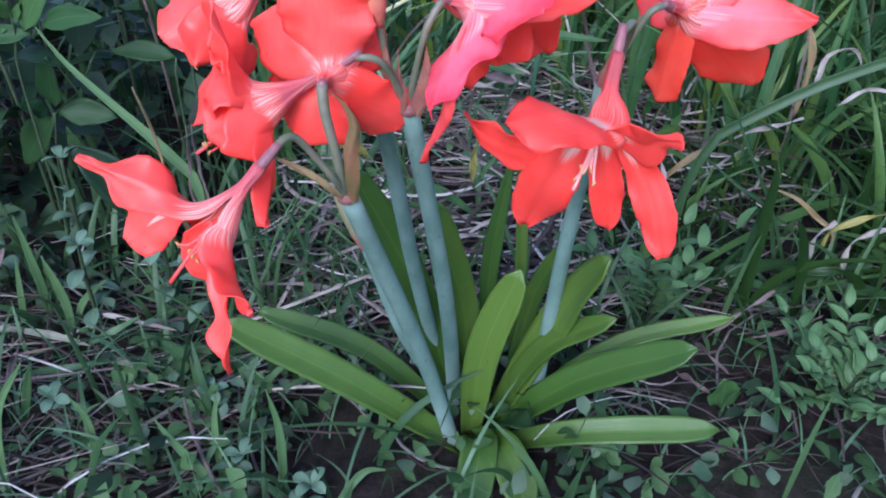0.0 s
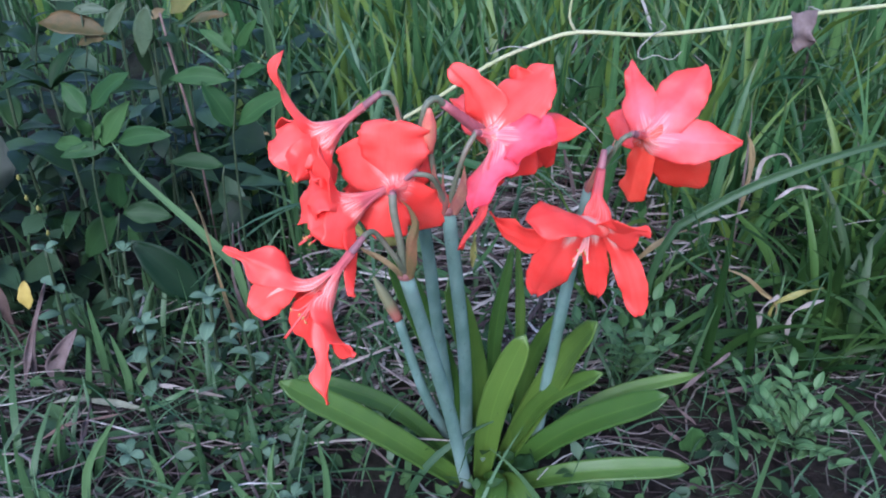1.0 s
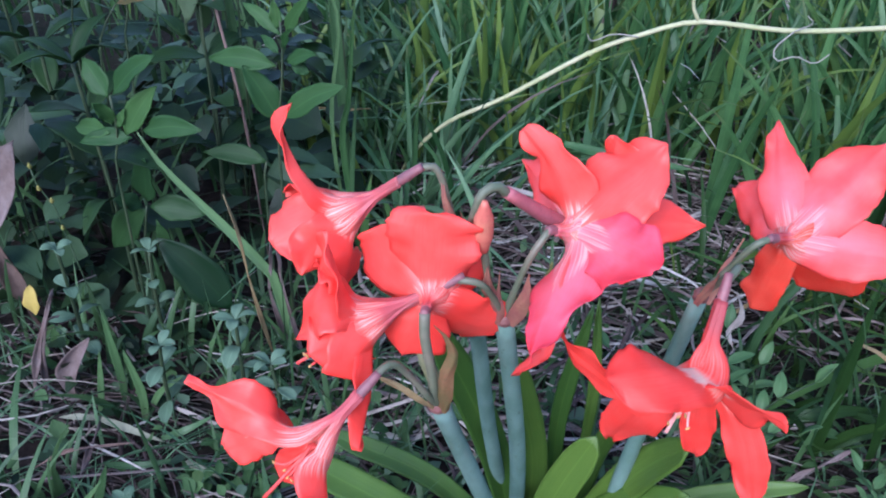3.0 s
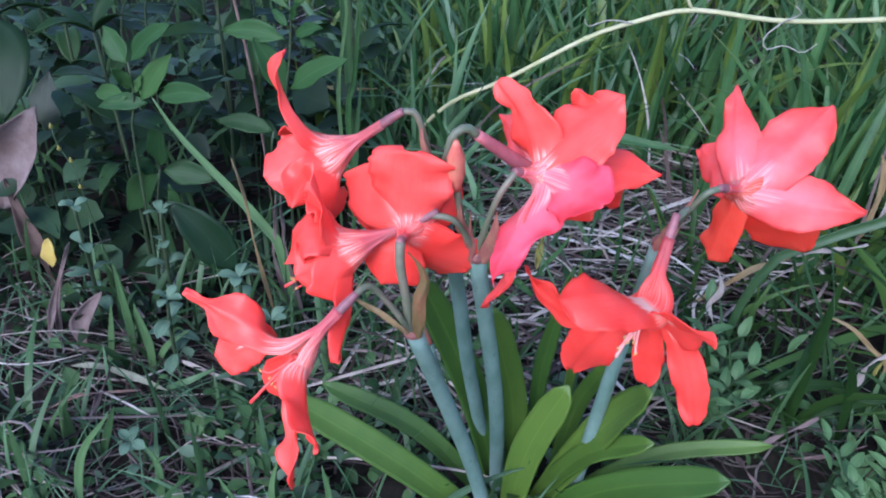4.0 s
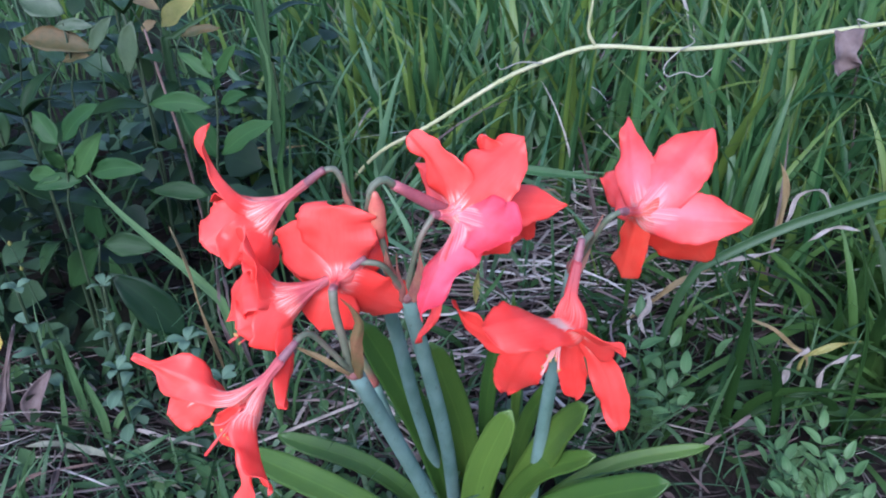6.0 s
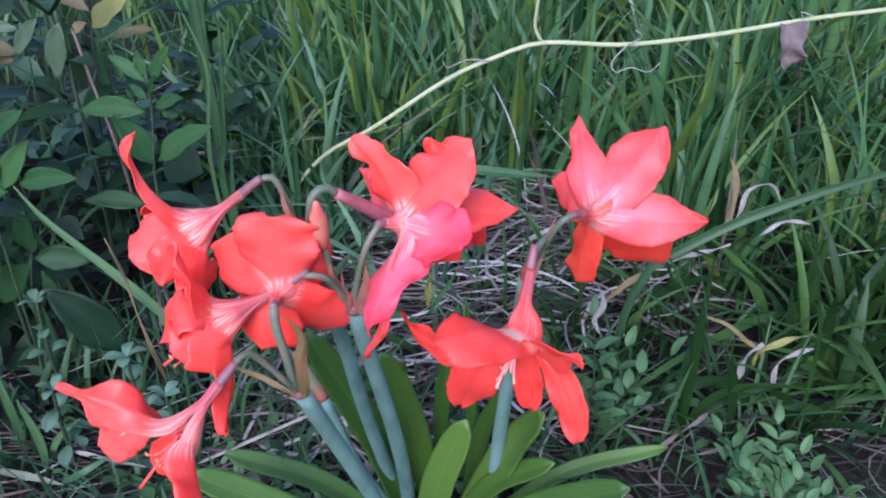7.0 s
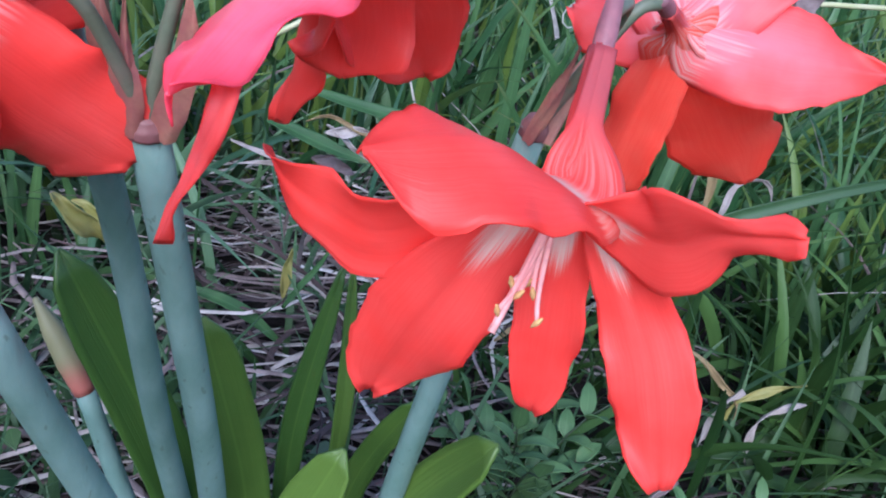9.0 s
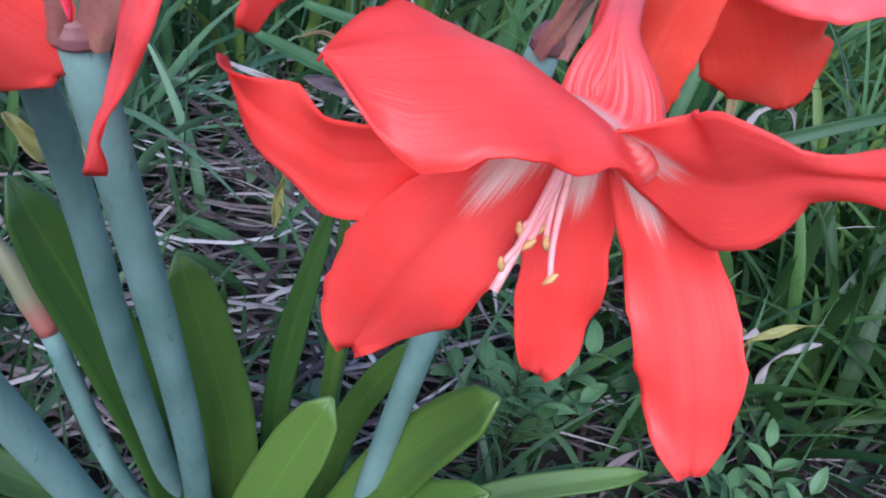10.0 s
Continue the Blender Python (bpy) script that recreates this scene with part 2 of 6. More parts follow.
# dark green leaf, its colour lowered further to hold the shade
WEED_DARK_SHADED = leaf_material("shaded_dark_weed_leaf", (0.00468, 0.01872, 0.006084), (0.01053, 0.03218, 0.0103), 0.5, 0.1, "object", grain=9, spec=0.25)
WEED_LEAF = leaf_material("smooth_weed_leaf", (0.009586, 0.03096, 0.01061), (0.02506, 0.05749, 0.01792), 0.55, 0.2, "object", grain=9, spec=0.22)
GRASS_PALE = leaf_material("pale_blade", (0.07125, 0.133, 0.0532), (0.1187, 0.1947, 0.0836), 0.4, 0.25, "object", grain=14)
OLIVE = plain_material("olive_leaf", (0.0455, 0.0735, 0.0385), (0.077, 0.1085, 0.0595), 40, 0.5, 0.0006, 0.2)
RUSTY = plain_material("rusty_leaf", (0.042, 0.049, 0.0154), (0.147, 0.07, 0.021), 24, 0.6, 0.0008, 0.2)
GRASS_MIST = leaf_material("misty_blade", (0.04702, 0.1069, 0.05335), (0.1325, 0.2137, 0.1129), 0.4, 0.25, "island", grain=14)
DRY_GREEN = plain_material("drying_blade", (0.17, 0.17, 0.12), (0.27, 0.26, 0.20), 40, 0.65, 0.0008, 0.2)
# leaf tone cut down to paint the deep shadows in the undergrowth
UNDER_SHADED = leaf_material("shaded_undergrowth_leaf", (0.0051, 0.01445, 0.004335), (0.0187, 0.03825, 0.01084), 0.5, 0.15, "island", grain=7, hue=(0.05, 0.09, 0.045))
STEM = plain_material("weed_stem", (0.020, 0.036, 0.016), (0.042, 0.055, 0.026), 60, 0.6)
REDSTEM = plain_material("brown_stem", (0.13, 0.075, 0.065), (0.20, 0.13, 0.12), 60, 0.7)
VINE = plain_material("vine_stem", (0.33, 0.33, 0.17), (0.44, 0.39, 0.26), 45, 0.55, 0.0005)
TENDRIL = plain_material("dry_tendril", (0.24, 0.21, 0.19), (0.36, 0.33, 0.31), 60, 0.7)
DEAD = plain_material("dead_leaf", (0.119, 0.0765, 0.07225), (0.2125, 0.1573, 0.1615), 35, 0.7, 0.0012, 0.15)
BARK_BROWN = plain_material("brown_dead_leaf", (0.060, 0.035, 0.030), (0.13, 0.080, 0.068), 35, 0.75, 0.0012, 0.1)
DEAD_PALE = plain_material("bleached_leaf", (0.27, 0.22, 0.20), (0.42, 0.36, 0.35), 45, 0.7, 0.001, 0.15)
YELLOW = plain_material("yellowed_leaf", (0.42, 0.30, 0.07), (0.50, 0.36, 0.10), 40, 0.6, 0.0006, 0.2)
YELLOW_GREEN = plain_material("yellow_green_leaf", (0.20, 0.19, 0.05), (0.30, 0.25, 0.08), 40, 0.55, 0.0006, 0.2)
TAN = plain_material("tan_leaf", (0.24, 0.16, 0.08), (0.304, 0.224, 0.12), 40, 0.65, 0.0008, 0.2)
STRAW = straw_material("straw", 1.0)
TWIGS = straw_material("dark_straw", 0.36)
WEED_FRESH = leaf_material("fresh_weed_leaf", (0.01984, 0.05622, 0.01715), (0.05126, 0.1075, 0.03286), 0.55, 0.2, "object", grain=9, spec=0.22)
SOIL = soil_material()

# ---- geometry helpers ----
V = Vector


def part(name, bm, material, parent=None, label="", thick=0.0):
    """Links a bmesh as one smooth mesh object, built in world metres, under a thing or a part."""
    me = bpy.data.meshes.new(name)
    for f in bm.faces:
        f.smooth = True
    bm.to_mesh(me)
    bm.free()
    me.materials.append(material)
    ob = new(name, me)
    if parent is not None:
        ob.parent = parent
        ob.matrix_parent_inverse = Matrix.Translation(-root_of(parent).location)
    if label:
        tagged(ob, label)
    if thick:
        s = ob.modifiers.new("thickness", "SOLIDIFY")
        s.thickness, s.offset = thick, 0
    return ob


def root_of(ob):
    return ob if ob.type == "EMPTY" else V_NONE


class _Zero:
    location = Vector((0, 0, 0))


V_NONE = _Zero()


def thing(name, at, label, category, group="", kind=""):
    e = new(name)
    e.location, e.empty_display_size = at, 0.02
    return tagged(e, label, category, group, kind)


def spline(points, n):
    """n + 1 places evenly along a smooth curve through the points."""
    p = [V(q) for q in points]
    p = [p[0] * 2 - p[1]] + p + [p[-1] * 2 - p[-2]]
    dense = []
    for i in range(1, len(p) - 2):
        a, b, c, d = p[i - 1:i + 3]
        for k in range(16):
            t = k / 16
            dense.append(0.5 * (2 * b + (c - a) * t + (2 * a - 5 * b + 4 * c - d) * t * t + (3 * b - a - 3 * c + d) * t ** 3))
    dense.append(p[-2])
    run = [0.0]
    for a, b in zip(dense, dense[1:]):
        run.append(run[-1] + (b - a).length)
    out, j = [], 0
    for k in range(n + 1):
        want = run[-1] * k / n
        while j < len(run) - 2 and run[j + 1] < want:
            j += 1
        f = (want - run[j]) / max(1e-9, run[j + 1] - run[j])
        out.append(dense[j].lerp(dense[j + 1], min(1, f)))
    return out


def tangents(c):
    return [(c[min(i + 1, len(c) - 1)] - c[max(i - 1, 0)]).normalized() for i in range(len(c))]


def tube(bm, points, radii, n=14, sides=10, squash=1.0, cap=True):
    """A round stem along a curve; radii are spread evenly along it."""
    c = spline(points, n)
    tg = tangents(c)
    uvl = bm.loops.layers.uv.verify()
    ref = V((1, 0, 0)) if abs(tg[0].x) < 0.8 else V((0, 0, 1))
    rings = []
    for i, (p, t) in enumerate(zip(c, tg)):
        a = t.cross(ref).normalized()
        ref = a.cross(t).normalized()
        r = float(np.interp(i / n, np.linspace(0, 1, len(radii)), radii))
        rings.append([bm.verts.new(p + r * (math.cos(q) * ref + squash * math.sin(q) * a)) for q in (2 * math.pi * k / sides for k in range(sides))])
    for i in range(n):
        for k in range(sides):
            f = bm.faces.new((rings[i][k], rings[i][(k + 1) % sides], rings[i + 1][(k + 1) % sides], rings[i + 1][k]))
            for lo, (du, dv) in zip(f.loops, ((0, 0), (1, 0), (1, 1), (0, 1))):
                lo[uvl].uv = ((k + du) / sides, (i + dv) / n)
    if cap:
        for ring, v in ((rings[0][::-1], 0.0), (rings[-1], 1.0)):
            for lo in bm.faces.new(ring).loops:
                lo[uvl].uv = (0.5, v)
    return bm


def stem(name, points, radii, material, parent, label="", n=14, sides=10, squash=1.0):
    return part(name, tube(bmesh.new(), points, radii, n, sides, squash), material, parent, label)


def ribbon(bm, c, side, normal, width, cup, nu=8, v0=0.0, v1=1.0, ruffle=None, groove=0.0, edge=None):
    """A leaf or tepal surface: centre line c with side and normal vectors, full width and cupping at each station."""
    uvl = bm.loops.layers.uv.verify()
    n = len(c) - 1
    grid = []
    for i in range(n + 1):
        row = []
        for k in range(nu + 1):
            q = 2 * k / nu - 1
            h = cup[i] * width[i] / 2 * q * q - groove * math.exp(-(q / 0.16) ** 2)
            if ruffle:
                h += ruffle(i / n, q)
            wide = 1 + edge(i / n, 1 if q > 0 else -1) if edge else 1
            row.append(bm.verts.new(c[i] + side[i] * (wide * width[i] / 2 * q * (1 - 0.25 * min(1, abs(cup[i])) * q * q)) + normal[i] * h))
        grid.append(row)
    for i in range(n):
        for k in range(nu):
            f = bm.faces.new((grid[i][k], grid[i][k + 1], grid[i + 1][k + 1], grid[i + 1][k]))
            for lo, (di, dk) in zip(f.loops, ((0, 0), (0, 1), (1, 1), (1, 0))):
                lo[uvl].uv = ((k + dk) / nu, v0 + (v1 - v0) * (i + di) / n)
    return bm


def rotated(v, axis, angle):
    return Matrix.Rotation(angle, 3, axis) @ v


# ---- the ground ----
def ground_height(x, y):
    return 0.012 * noise.noise((x * 3.1, y * 3.1, 0.3)) + 0.006 * noise.noise((x * 11, y * 11, 4.0)) - 0.004


def ground():
    bm = bmesh.new()
    xs = [math.sinh(k / 60 * 5.4) * 0.9 for k in range(-60, 61)]
    ys = [0.7 + math.sinh(k / 60 * 5.4) * 0.9 for k in range(-60, 61)]
    rows = [[bm.verts.new((x, y, ground_height(x, y))) for x in xs] for y in ys]
    for j in range(120):
        for i in range(120):
            bm.faces.new((rows[j][i], rows[j][i + 1], rows[j + 1][i + 1], rows[j + 1][i]))
    return tagged(part("ground", bm, SOIL), "dark brown garden soil under weeds and litter", "ground", kind="structure")


ground()

# ---- the amaryllis ----
BASE = V((0.04, 0.575, 0.0))
plant = thing("amaryllis_plant", BASE, "red flowering amaryllis with blue-green stems growing in the weeds", "flowering plant")

PROFILE_U = (0.0, 0.12, 0.28, 0.44, 0.6, 0.75, 0.88, 0.95, 1.0)
PROFILE_W = (0.40, 0.66, 0.92, 1.0, 0.97, 0.79, 0.47, 0.24, 0.04)


def tepal(flower, axis, base, throat, tip, mid=None, width=0.034, cup=0.25, ruffle=0.0022, twist=0.0, bulge=0.004, seed=0, r0=0.0024, rt=0.0062, hook=None, blunt=0.0, face=None, peak=1.0, tail=0.0, via=(), shape=(), narrow=0.40, material=None, label=""):
    """One petal: from the tube's foot through the throat and mid to its tip; its inner face looks along the axis or inwards.
    shape: rows of the way along the blade and the reach of its two edges, as shares of half the width."""
    axis, base, throat, tip = V(axis).normalized(), V(base), V(throat), V(tip)
    spread = (V(mid) if mid else tip) - throat
    out = (spread - axis * spread.dot(axis)).normalized()
    foot, neck = base.lerp(throat, 0.22) + out * r0, throat + out * rt
    middle = V(mid) if mid else neck.lerp(tip, 0.5) + axis * bulge
    if not hook and blunt < 0.5:
        tail = tail or 0.84
    waist = base.lerp(throat, 0.58) + out * (r0 * 1.15)
    pts = [foot, waist, neck, middle] + [V(q) for q in via] + [tip] + ([V(hook)] if hook else [])
    n = 38
    c = spline(pts, n)
    tg = tangents(c)
    total = sum((b - a).length for a, b in zip(c, c[1:]))
    tube_part = min(0.6, ((waist - foot).length + (neck - waist).length) / total)
    sides, normals, widths, cups = [], [], [], []
    prev = None
    if shape:
        reach = [np.array(r) for r in zip(*shape)]
        fine = np.linspace(0, 1, 41)
        left, right = (np.convolve(np.pad(np.interp(fine, reach[0], r), 2, mode="edge"), (0.1, 0.2, 0.4, 0.2, 0.1), "valid") for r in reach[1:3])
        shape_mean = (fine, np.maximum(0.02, (left + right) / 2))
    for i, t in enumerate(tg):
        nrm = axis * max(-1, t.dot(out)) - out * t.dot(axis)
        nrm = nrm - t * nrm.dot(t)
        if nrm.length < 0.15 and prev:
            nrm = prev - t * prev.dot(t)
        nrm.normalize()
        if prev:
            nrm = (nrm * 0.6 + prev * 0.4)
            nrm = (nrm - t * nrm.dot(t)).normalized()
        prev = nrm.copy()
        s = i / n
        u = (s - tube_part) / (1 - tube_part)
        if face and u > 0:
            f = V(face).normalized()
            f = f - t * f.dot(t)
            if f.length > 0.2:
                b = min(1.0, u / 0.45)
                nrm = (nrm * (1 - b) + f.normalized() * b)
                nrm = (nrm - t * nrm.dot(t)).normalized()
        nrm = rotated(nrm, t, twist * max(0, u) ** 1.3)
        sides.append(t.cross(nrm).normalized())
        normals.append(nrm)
        if u < 0:
            w = np.interp(s / tube_part, (0, 0.6, 1), (0.0060, 0.0078, width * narrow))
            cups.append(0.75)
        else:
            uu = u ** peak * (1 - 0.10 * blunt)
            w = width * float(np.interp(uu, PROFILE_U, (narrow,) + PROFILE_W[1:])) * (1.0 if not tail else 1 - 0.5 * min(1, max(0, (u - tail) / 0.10)))
            w = max(w, 0.0035) if tail and u < 0.97 else w
            if blunt and u > 0.84:
                w *= math.sqrt(max(0.02, 1 - ((u - 0.84) / 0.165) ** 2))
            if shape:
                w = width * float(np.interp(u, *shape_mean))
            cups.append(0.75 + (cup - 0.75) * min(1, u / 0.35))
        widths.append(float(w))
    rng = random.Random(seed * 7 + 3)
    ph, fr, ph2 = rng.uniform(0, 6), rng.uniform(6, 10), rng.uniform(0, 6)

    def wave(s, q):
        u = max(0, (s - tube_part) / (1 - tube_part))
        return ruffle * u * (math.sin(fr * u * 1.6 + ph + (2 if q > 0 else 0)) * q * q * 1.2 + 0.5 * math.sin(19 * u + ph2 + 3 * q) * abs(q) ** 3 + 0.5 * math.sin(5.5 * q + ph2 + 2.5 * u) * (1 - u * u))

    def rim(s, sgn):
        u = max(0, (s - tube_part) / (1 - tube_part))
        if shape:
            own = float(np.interp(u, fine, right if sgn > 0 else left)) / float(np.interp(u, *shape_mean))
            return own - 1 + u * (0.055 * math.sin(15 * u + ph2 + 2.4 * sgn) + 0.04 * math.sin(33 * u + ph + sgn) + 0.03 * math.sin(61 * u + ph2 * 2 + 3 * sgn))
        return u * (0.13 * math.sin(7.5 * u + ph * 1.3 + 1.9 * sgn) + 0.08 * math.sin(17 * u + ph2 + 2.4 * sgn) + 0.03 * math.sin(37 * u + ph + sgn))

    bm = ribbon(bmesh.new(), c, sides, normals, widths, cups, 16, -tube_part / (1 - tube_part), 1.0, wave, 0.0007, rim)
    return part("tepal", bm, material or PETAL, flower, label, 0.0005)


def flower(base, throat, axis, tepals, stamens=(), style=None, label="", pale=False, skin=None, neck=0.0):
    """A trumpet flower: a short tube, six petals, stamens with anthers and a style."""
    base, throat, axis = V(base), V(throat), V(axis).normalized()
    fl = part("flower", tube(bmesh.new(), [base - (throat - base) * 0.10, base.lerp(throat, 0.12), base.lerp(throat, 0.34)], (0.0021, 0.0028, 0.0025), 8, 12), OVARY, plant, label)
    if neck:
        stem("tube", [base, base.lerp(throat, 0.45), base.lerp(throat, 0.92)], (neck * 0.75, neck, neck * 1.25), OVARY_ROSE, fl, "long dusky rose flower tube", 10, 12)
    for k, t in enumerate(tepals):
        tepal(fl, axis, base, throat, seed=k + int(abs(base.x) * 1000), **{"material": skin, **t})
    fm = FILAMENT_PALE if pale else FILAMENT
    for k, tip in enumerate(stamens):
        tip = V(tip)
        root = throat + V((0.0014 * math.cos(k * 1.3), 0.0014 * math.sin(k * 1.3), 0.0))
        mid = root.lerp(tip, 0.55) + axis * 0.004 + V((0, 0, -0.002))
        fil = stem("stamen", [root, mid, tip], (0.0009, 0.0008, 0.0006), fm, fl, "", 10, 6)
        d = V((0.4, -0.3, 0.8)) if k % 2 else V((-0.3, -0.2, 0.9))
        a = d.normalized() * 0.0019
        stem("anther", [tip - a, tip, tip + a], (0.0003, 0.0008, 0.0003), ANTHER, fil, "", 6, 8)
    if style:
        st = V(style)
        stem("style", [throat, throat.lerp(st, 0.6) + axis * 0.003, st], (0.0009, 0.0008, 0.0010), fm, fl, "", 10, 6)
    return fl


def P(tip, **kw):
    return dict(tip=tip, **kw)


# scapes
S1, S2, S2B, S3 = V((-0.043, 0.417, 0.351)), V((-0.0115, 0.456, 0.383)), V((-0.037, 0.467, 0.410)), V((0.099, 0.486, 0.388))
s1 = stem("scape", [(0.019, 0.553, -0.01), (-0.006, 0.496, 0.155), S1], (0.0067, 0.0064, 0.0056), SCAPE, plant, "smooth blue-green hollow flower stem", 18, 16, 0.88)
s2 = stem("scape", [(0.020, 0.600, -0.01), (0.010, 0.535, 0.18), S2], (0.0067, 0.0062, 0.0055), SCAPE, plant, "smooth blue-green hollow flower stem", 18, 16, 0.88)
s2b = stem("scape", [(0.010, 0.628, -0.01), (-0.014, 0.545, 0.2), (-0.026, 0.505, 0.32), S2B], (0.0065, 0.0061, 0.0056, 0.0050), SCAPE, plant, "smooth blue-green hollow flower stem", 18, 16, 0.88)
s3 = stem("scape", [(0.091, 0.590, -0.01), (0.0945, 0.537, 0.205), S3], (0.0064, 0.0059, 0.0047), SCAPE, plant, "smooth blue-green hollow flower stem", 18, 16, 0.88)
s4 = stem("scape", [(0.005, 0.625, -0.01), (-0.028, 0.586, 0.10), (-0.053, 0.571, 0.203)], (0.0056, 0.0053, 0.0046), SCAPE, plant, "young blue-green flower stem", 14, 14, 0.88)
stem("bud", [(-0.0528, 0.571, 0.202), (-0.064, 0.575, 0.224), (-0.076, 0.579, 0.246)], (0.0048, 0.0060, 0.0050, 0.0012), BUDGREEN, s4, "closed green bud with reddish base", 12, 12)


for sc, p, r in ((s1, S1, 0.0056), (s2, S2, 0.0055), (s2b, S2B, 0.0050), (s3, S3, 0.0047)):
    stem("umbel_base", [p + V((0, 0.0006, -0.003)), p, p + V((0, -0.001, 0.003))], (r * 1.02, r * 1.0, r * 0.7), UMBEL, sc, "rosy swollen top of the stem", 8, 14)


def pedicel(points, radii=(0.0024, 0.0018, 0.0021), under=None):
    stem("pedicel", points, radii, PEDICEL, under, "", 20, 10)


pedicel([S2B, (-0.045, 0.466, 0.445), (-0.053, 0.465, 0.468), (-0.064, 0.463, 0.466)], under=s2b)
pedicel([S2B, (-0.034, 0.452, 0.440), (-0.0305, 0.442, 0.459), (-0.0280, 0.441, 0.4695), (-0.0214, 0.445, 0.4724), (-0.0155, 0.449, 0.4661)], (0.0024, 0.0021, 0.0026), under=s2b)
pedicel([S2, (-0.019, 0.445, 0.405), (-0.026, 0.438, 0.418), (-0.039, 0.437, 0.420)], under=s2)
pedicel([S2, (-0.007, 0.449, 0.408), (-0.001, 0.446, 0.432), (0.007, 0.452, 0.445)], under=s2)
pedicel([S1, (-0.047, 0.405, 0.367), (-0.0525, 0.402, 0.378), (-0.062, 0.396, 0.3955), (-0.067, 0.391, 0.3985), (-0.072, 0.385, 0.395)], under=s1)
pedicel([S1, (-0.0445, 0.410, 0.362), (-0.0460, 0.408, 0.381), (-0.0500, 0.409, 0.403), (-0.0510, 0.413, 0.416)], (0.0030, 0.0026, 0.0030), under=s1)
pedicel([S3, (0.104, 0.470, 0.412), (0.103, 0.450, 0.434), (0.095, 0.437, 0.434)], under=s3)
pedicel([S3, (0.108, 0.485, 0.405), (0.117, 0.479, 0.428), (0.126, 0.482, 0.432)], under=s3)
pedicel([S2, (-0.020, 0.452, 0.404), (-0.0255, 0.4475, 0.434)], (0.0022, 0.0018, 0.0024), s2)
stem("bud", [(-0.0255, 0.4475, 0.432), (-0.026, 0.443, 0.449), (-0.026, 0.437, 0.468)], (0.0026, 0.0052, 0.0050, 0.0014), BUDSKIN, s2, "slender closed salmon-red bud", 12, 12)


def bract(scape, points, width, material=BRACT, twist=0.6, label=""):
    c = spline(points, 10)
    tg = tangents(c)
    side, nrm, w = [], [], []
    for i, t in enumerate(tg):
        s = t.cross(V((0.3, 1, 0.1))).normalized()
        s = rotated(s, t, twist * i / 10)
        side.append(s)
        nrm.append(s.cross(t).normalized())
        w.append(width * float(np.interp(i / 10, (0, 0.2, 0.6, 1), (0.7, 1, 0.7, 0.05))))
    part("bract", ribbon(bmesh.new(), c, side, nrm, w, [0.45] * 11, 6, ruffle=lambda s, q: 0.0007 * math.sin(9 * s + 4 * q), edge=lambda s, g: 0.15 * math.sin(8 * s + 2 * g)), material, scape, label)


bract(s2, [S2 + V((-0.004, -0.004, -0.003)), (-0.0175, 0.448, 0.396), (-0.0215, 0.447, 0.406), (-0.0225, 0.447, 0.423)], 0.0115, BRACT, 0.3, "wine-red pointed bract with a tan tip")
bract(s2, [S2 + V((0.004, -0.004, -0.003)), (-0.0045, 0.446, 0.397), (-0.0015, 0.443, 0.408), (-0.001, 0.442, 0.424)], 0.0115, BRACT, -0.3, "wine-red pointed bract with a tan tip")
bract(s2, [S2 + V((-0.001, -0.002, 0.000)), (-0.0155, 0.447, 0.404), (-0.016, 0.446, 0.421)], 0.0035)
bract(s2b, [S2B + V((0.002, -0.006, -0.010)), (-0.038, 0.458, 0.428), (-0.047, 0.460, 0.452), (-0.050, 0.468, 0.466)], 0.008)
bract(s2b, [S2B + V((0.003, -0.004, -0.008)), (-0.033, 0.458, 0.428), (-0.039, 0.458, 0.448)], 0.007)
bract(s1, [S1 + V((0.003, -0.005, -0.002)), (-0.0390, 0.405, 0.370), (-0.0385, 0.404, 0.384), (-0.0350, 0.404, 0.397), (-0.0390, 0.403, 0.410), (-0.0450, 0.403, 0.417)], 0.0105, BRACT_GREEN, 0.5, "folded olive and wine-red bract")
bract(s1, [S1 + V((-0.003, -0.005, 0.000)), (-0.052, 0.405, 0.363), (-0.066, 0.403, 0.375), (-0.079, 0.403, 0.384)], 0.0065, TAN, 0.3, "narrow tan withered bract")
bract(s3, [S3 + V((0.004, -0.004, -0.004)), (0.108, 0.489, 0.400), (0.117, 0.497, 0.421)], 0.006)
bract(s3, [S3 + V((-0.003, -0.006, -0.004)), (0.099, 0.471, 0.406), (0.098, 0.461, 0.420)], 0.006)

# flowers
LOBED = ((0, 0.75, 0.75), (0.2, 0.95, 0.9), (0.45, 1.0, 0.9), (0.6, 0.85, 1.05), (0.75, 0.9, 0.75), (0.88, 0.5, 0.55), (0.95, 0.25, 0.28), (1, 0.05, 0.05))
RAGGED = ((0, 0.75, 0.75), (0.25, 0.95, 0.92), (0.45, 0.88, 1.05), (0.62, 1.05, 0.85), (0.78, 0.75, 0.95), (0.9, 0.7, 0.5), (0.97, 0.3, 0.35), (1, 0.06, 0.06))
CREST = ((0, 0.7, 0.7), (0.25, 0.92, 0.9), (0.5, 1.0, 0.95), (0.7, 0.92, 1.05), (0.86, 1.0, 0.9), (0.94, 0.7, 0.8), (0.98, 0.45, 0.35), (1, 0.12, 0.1))
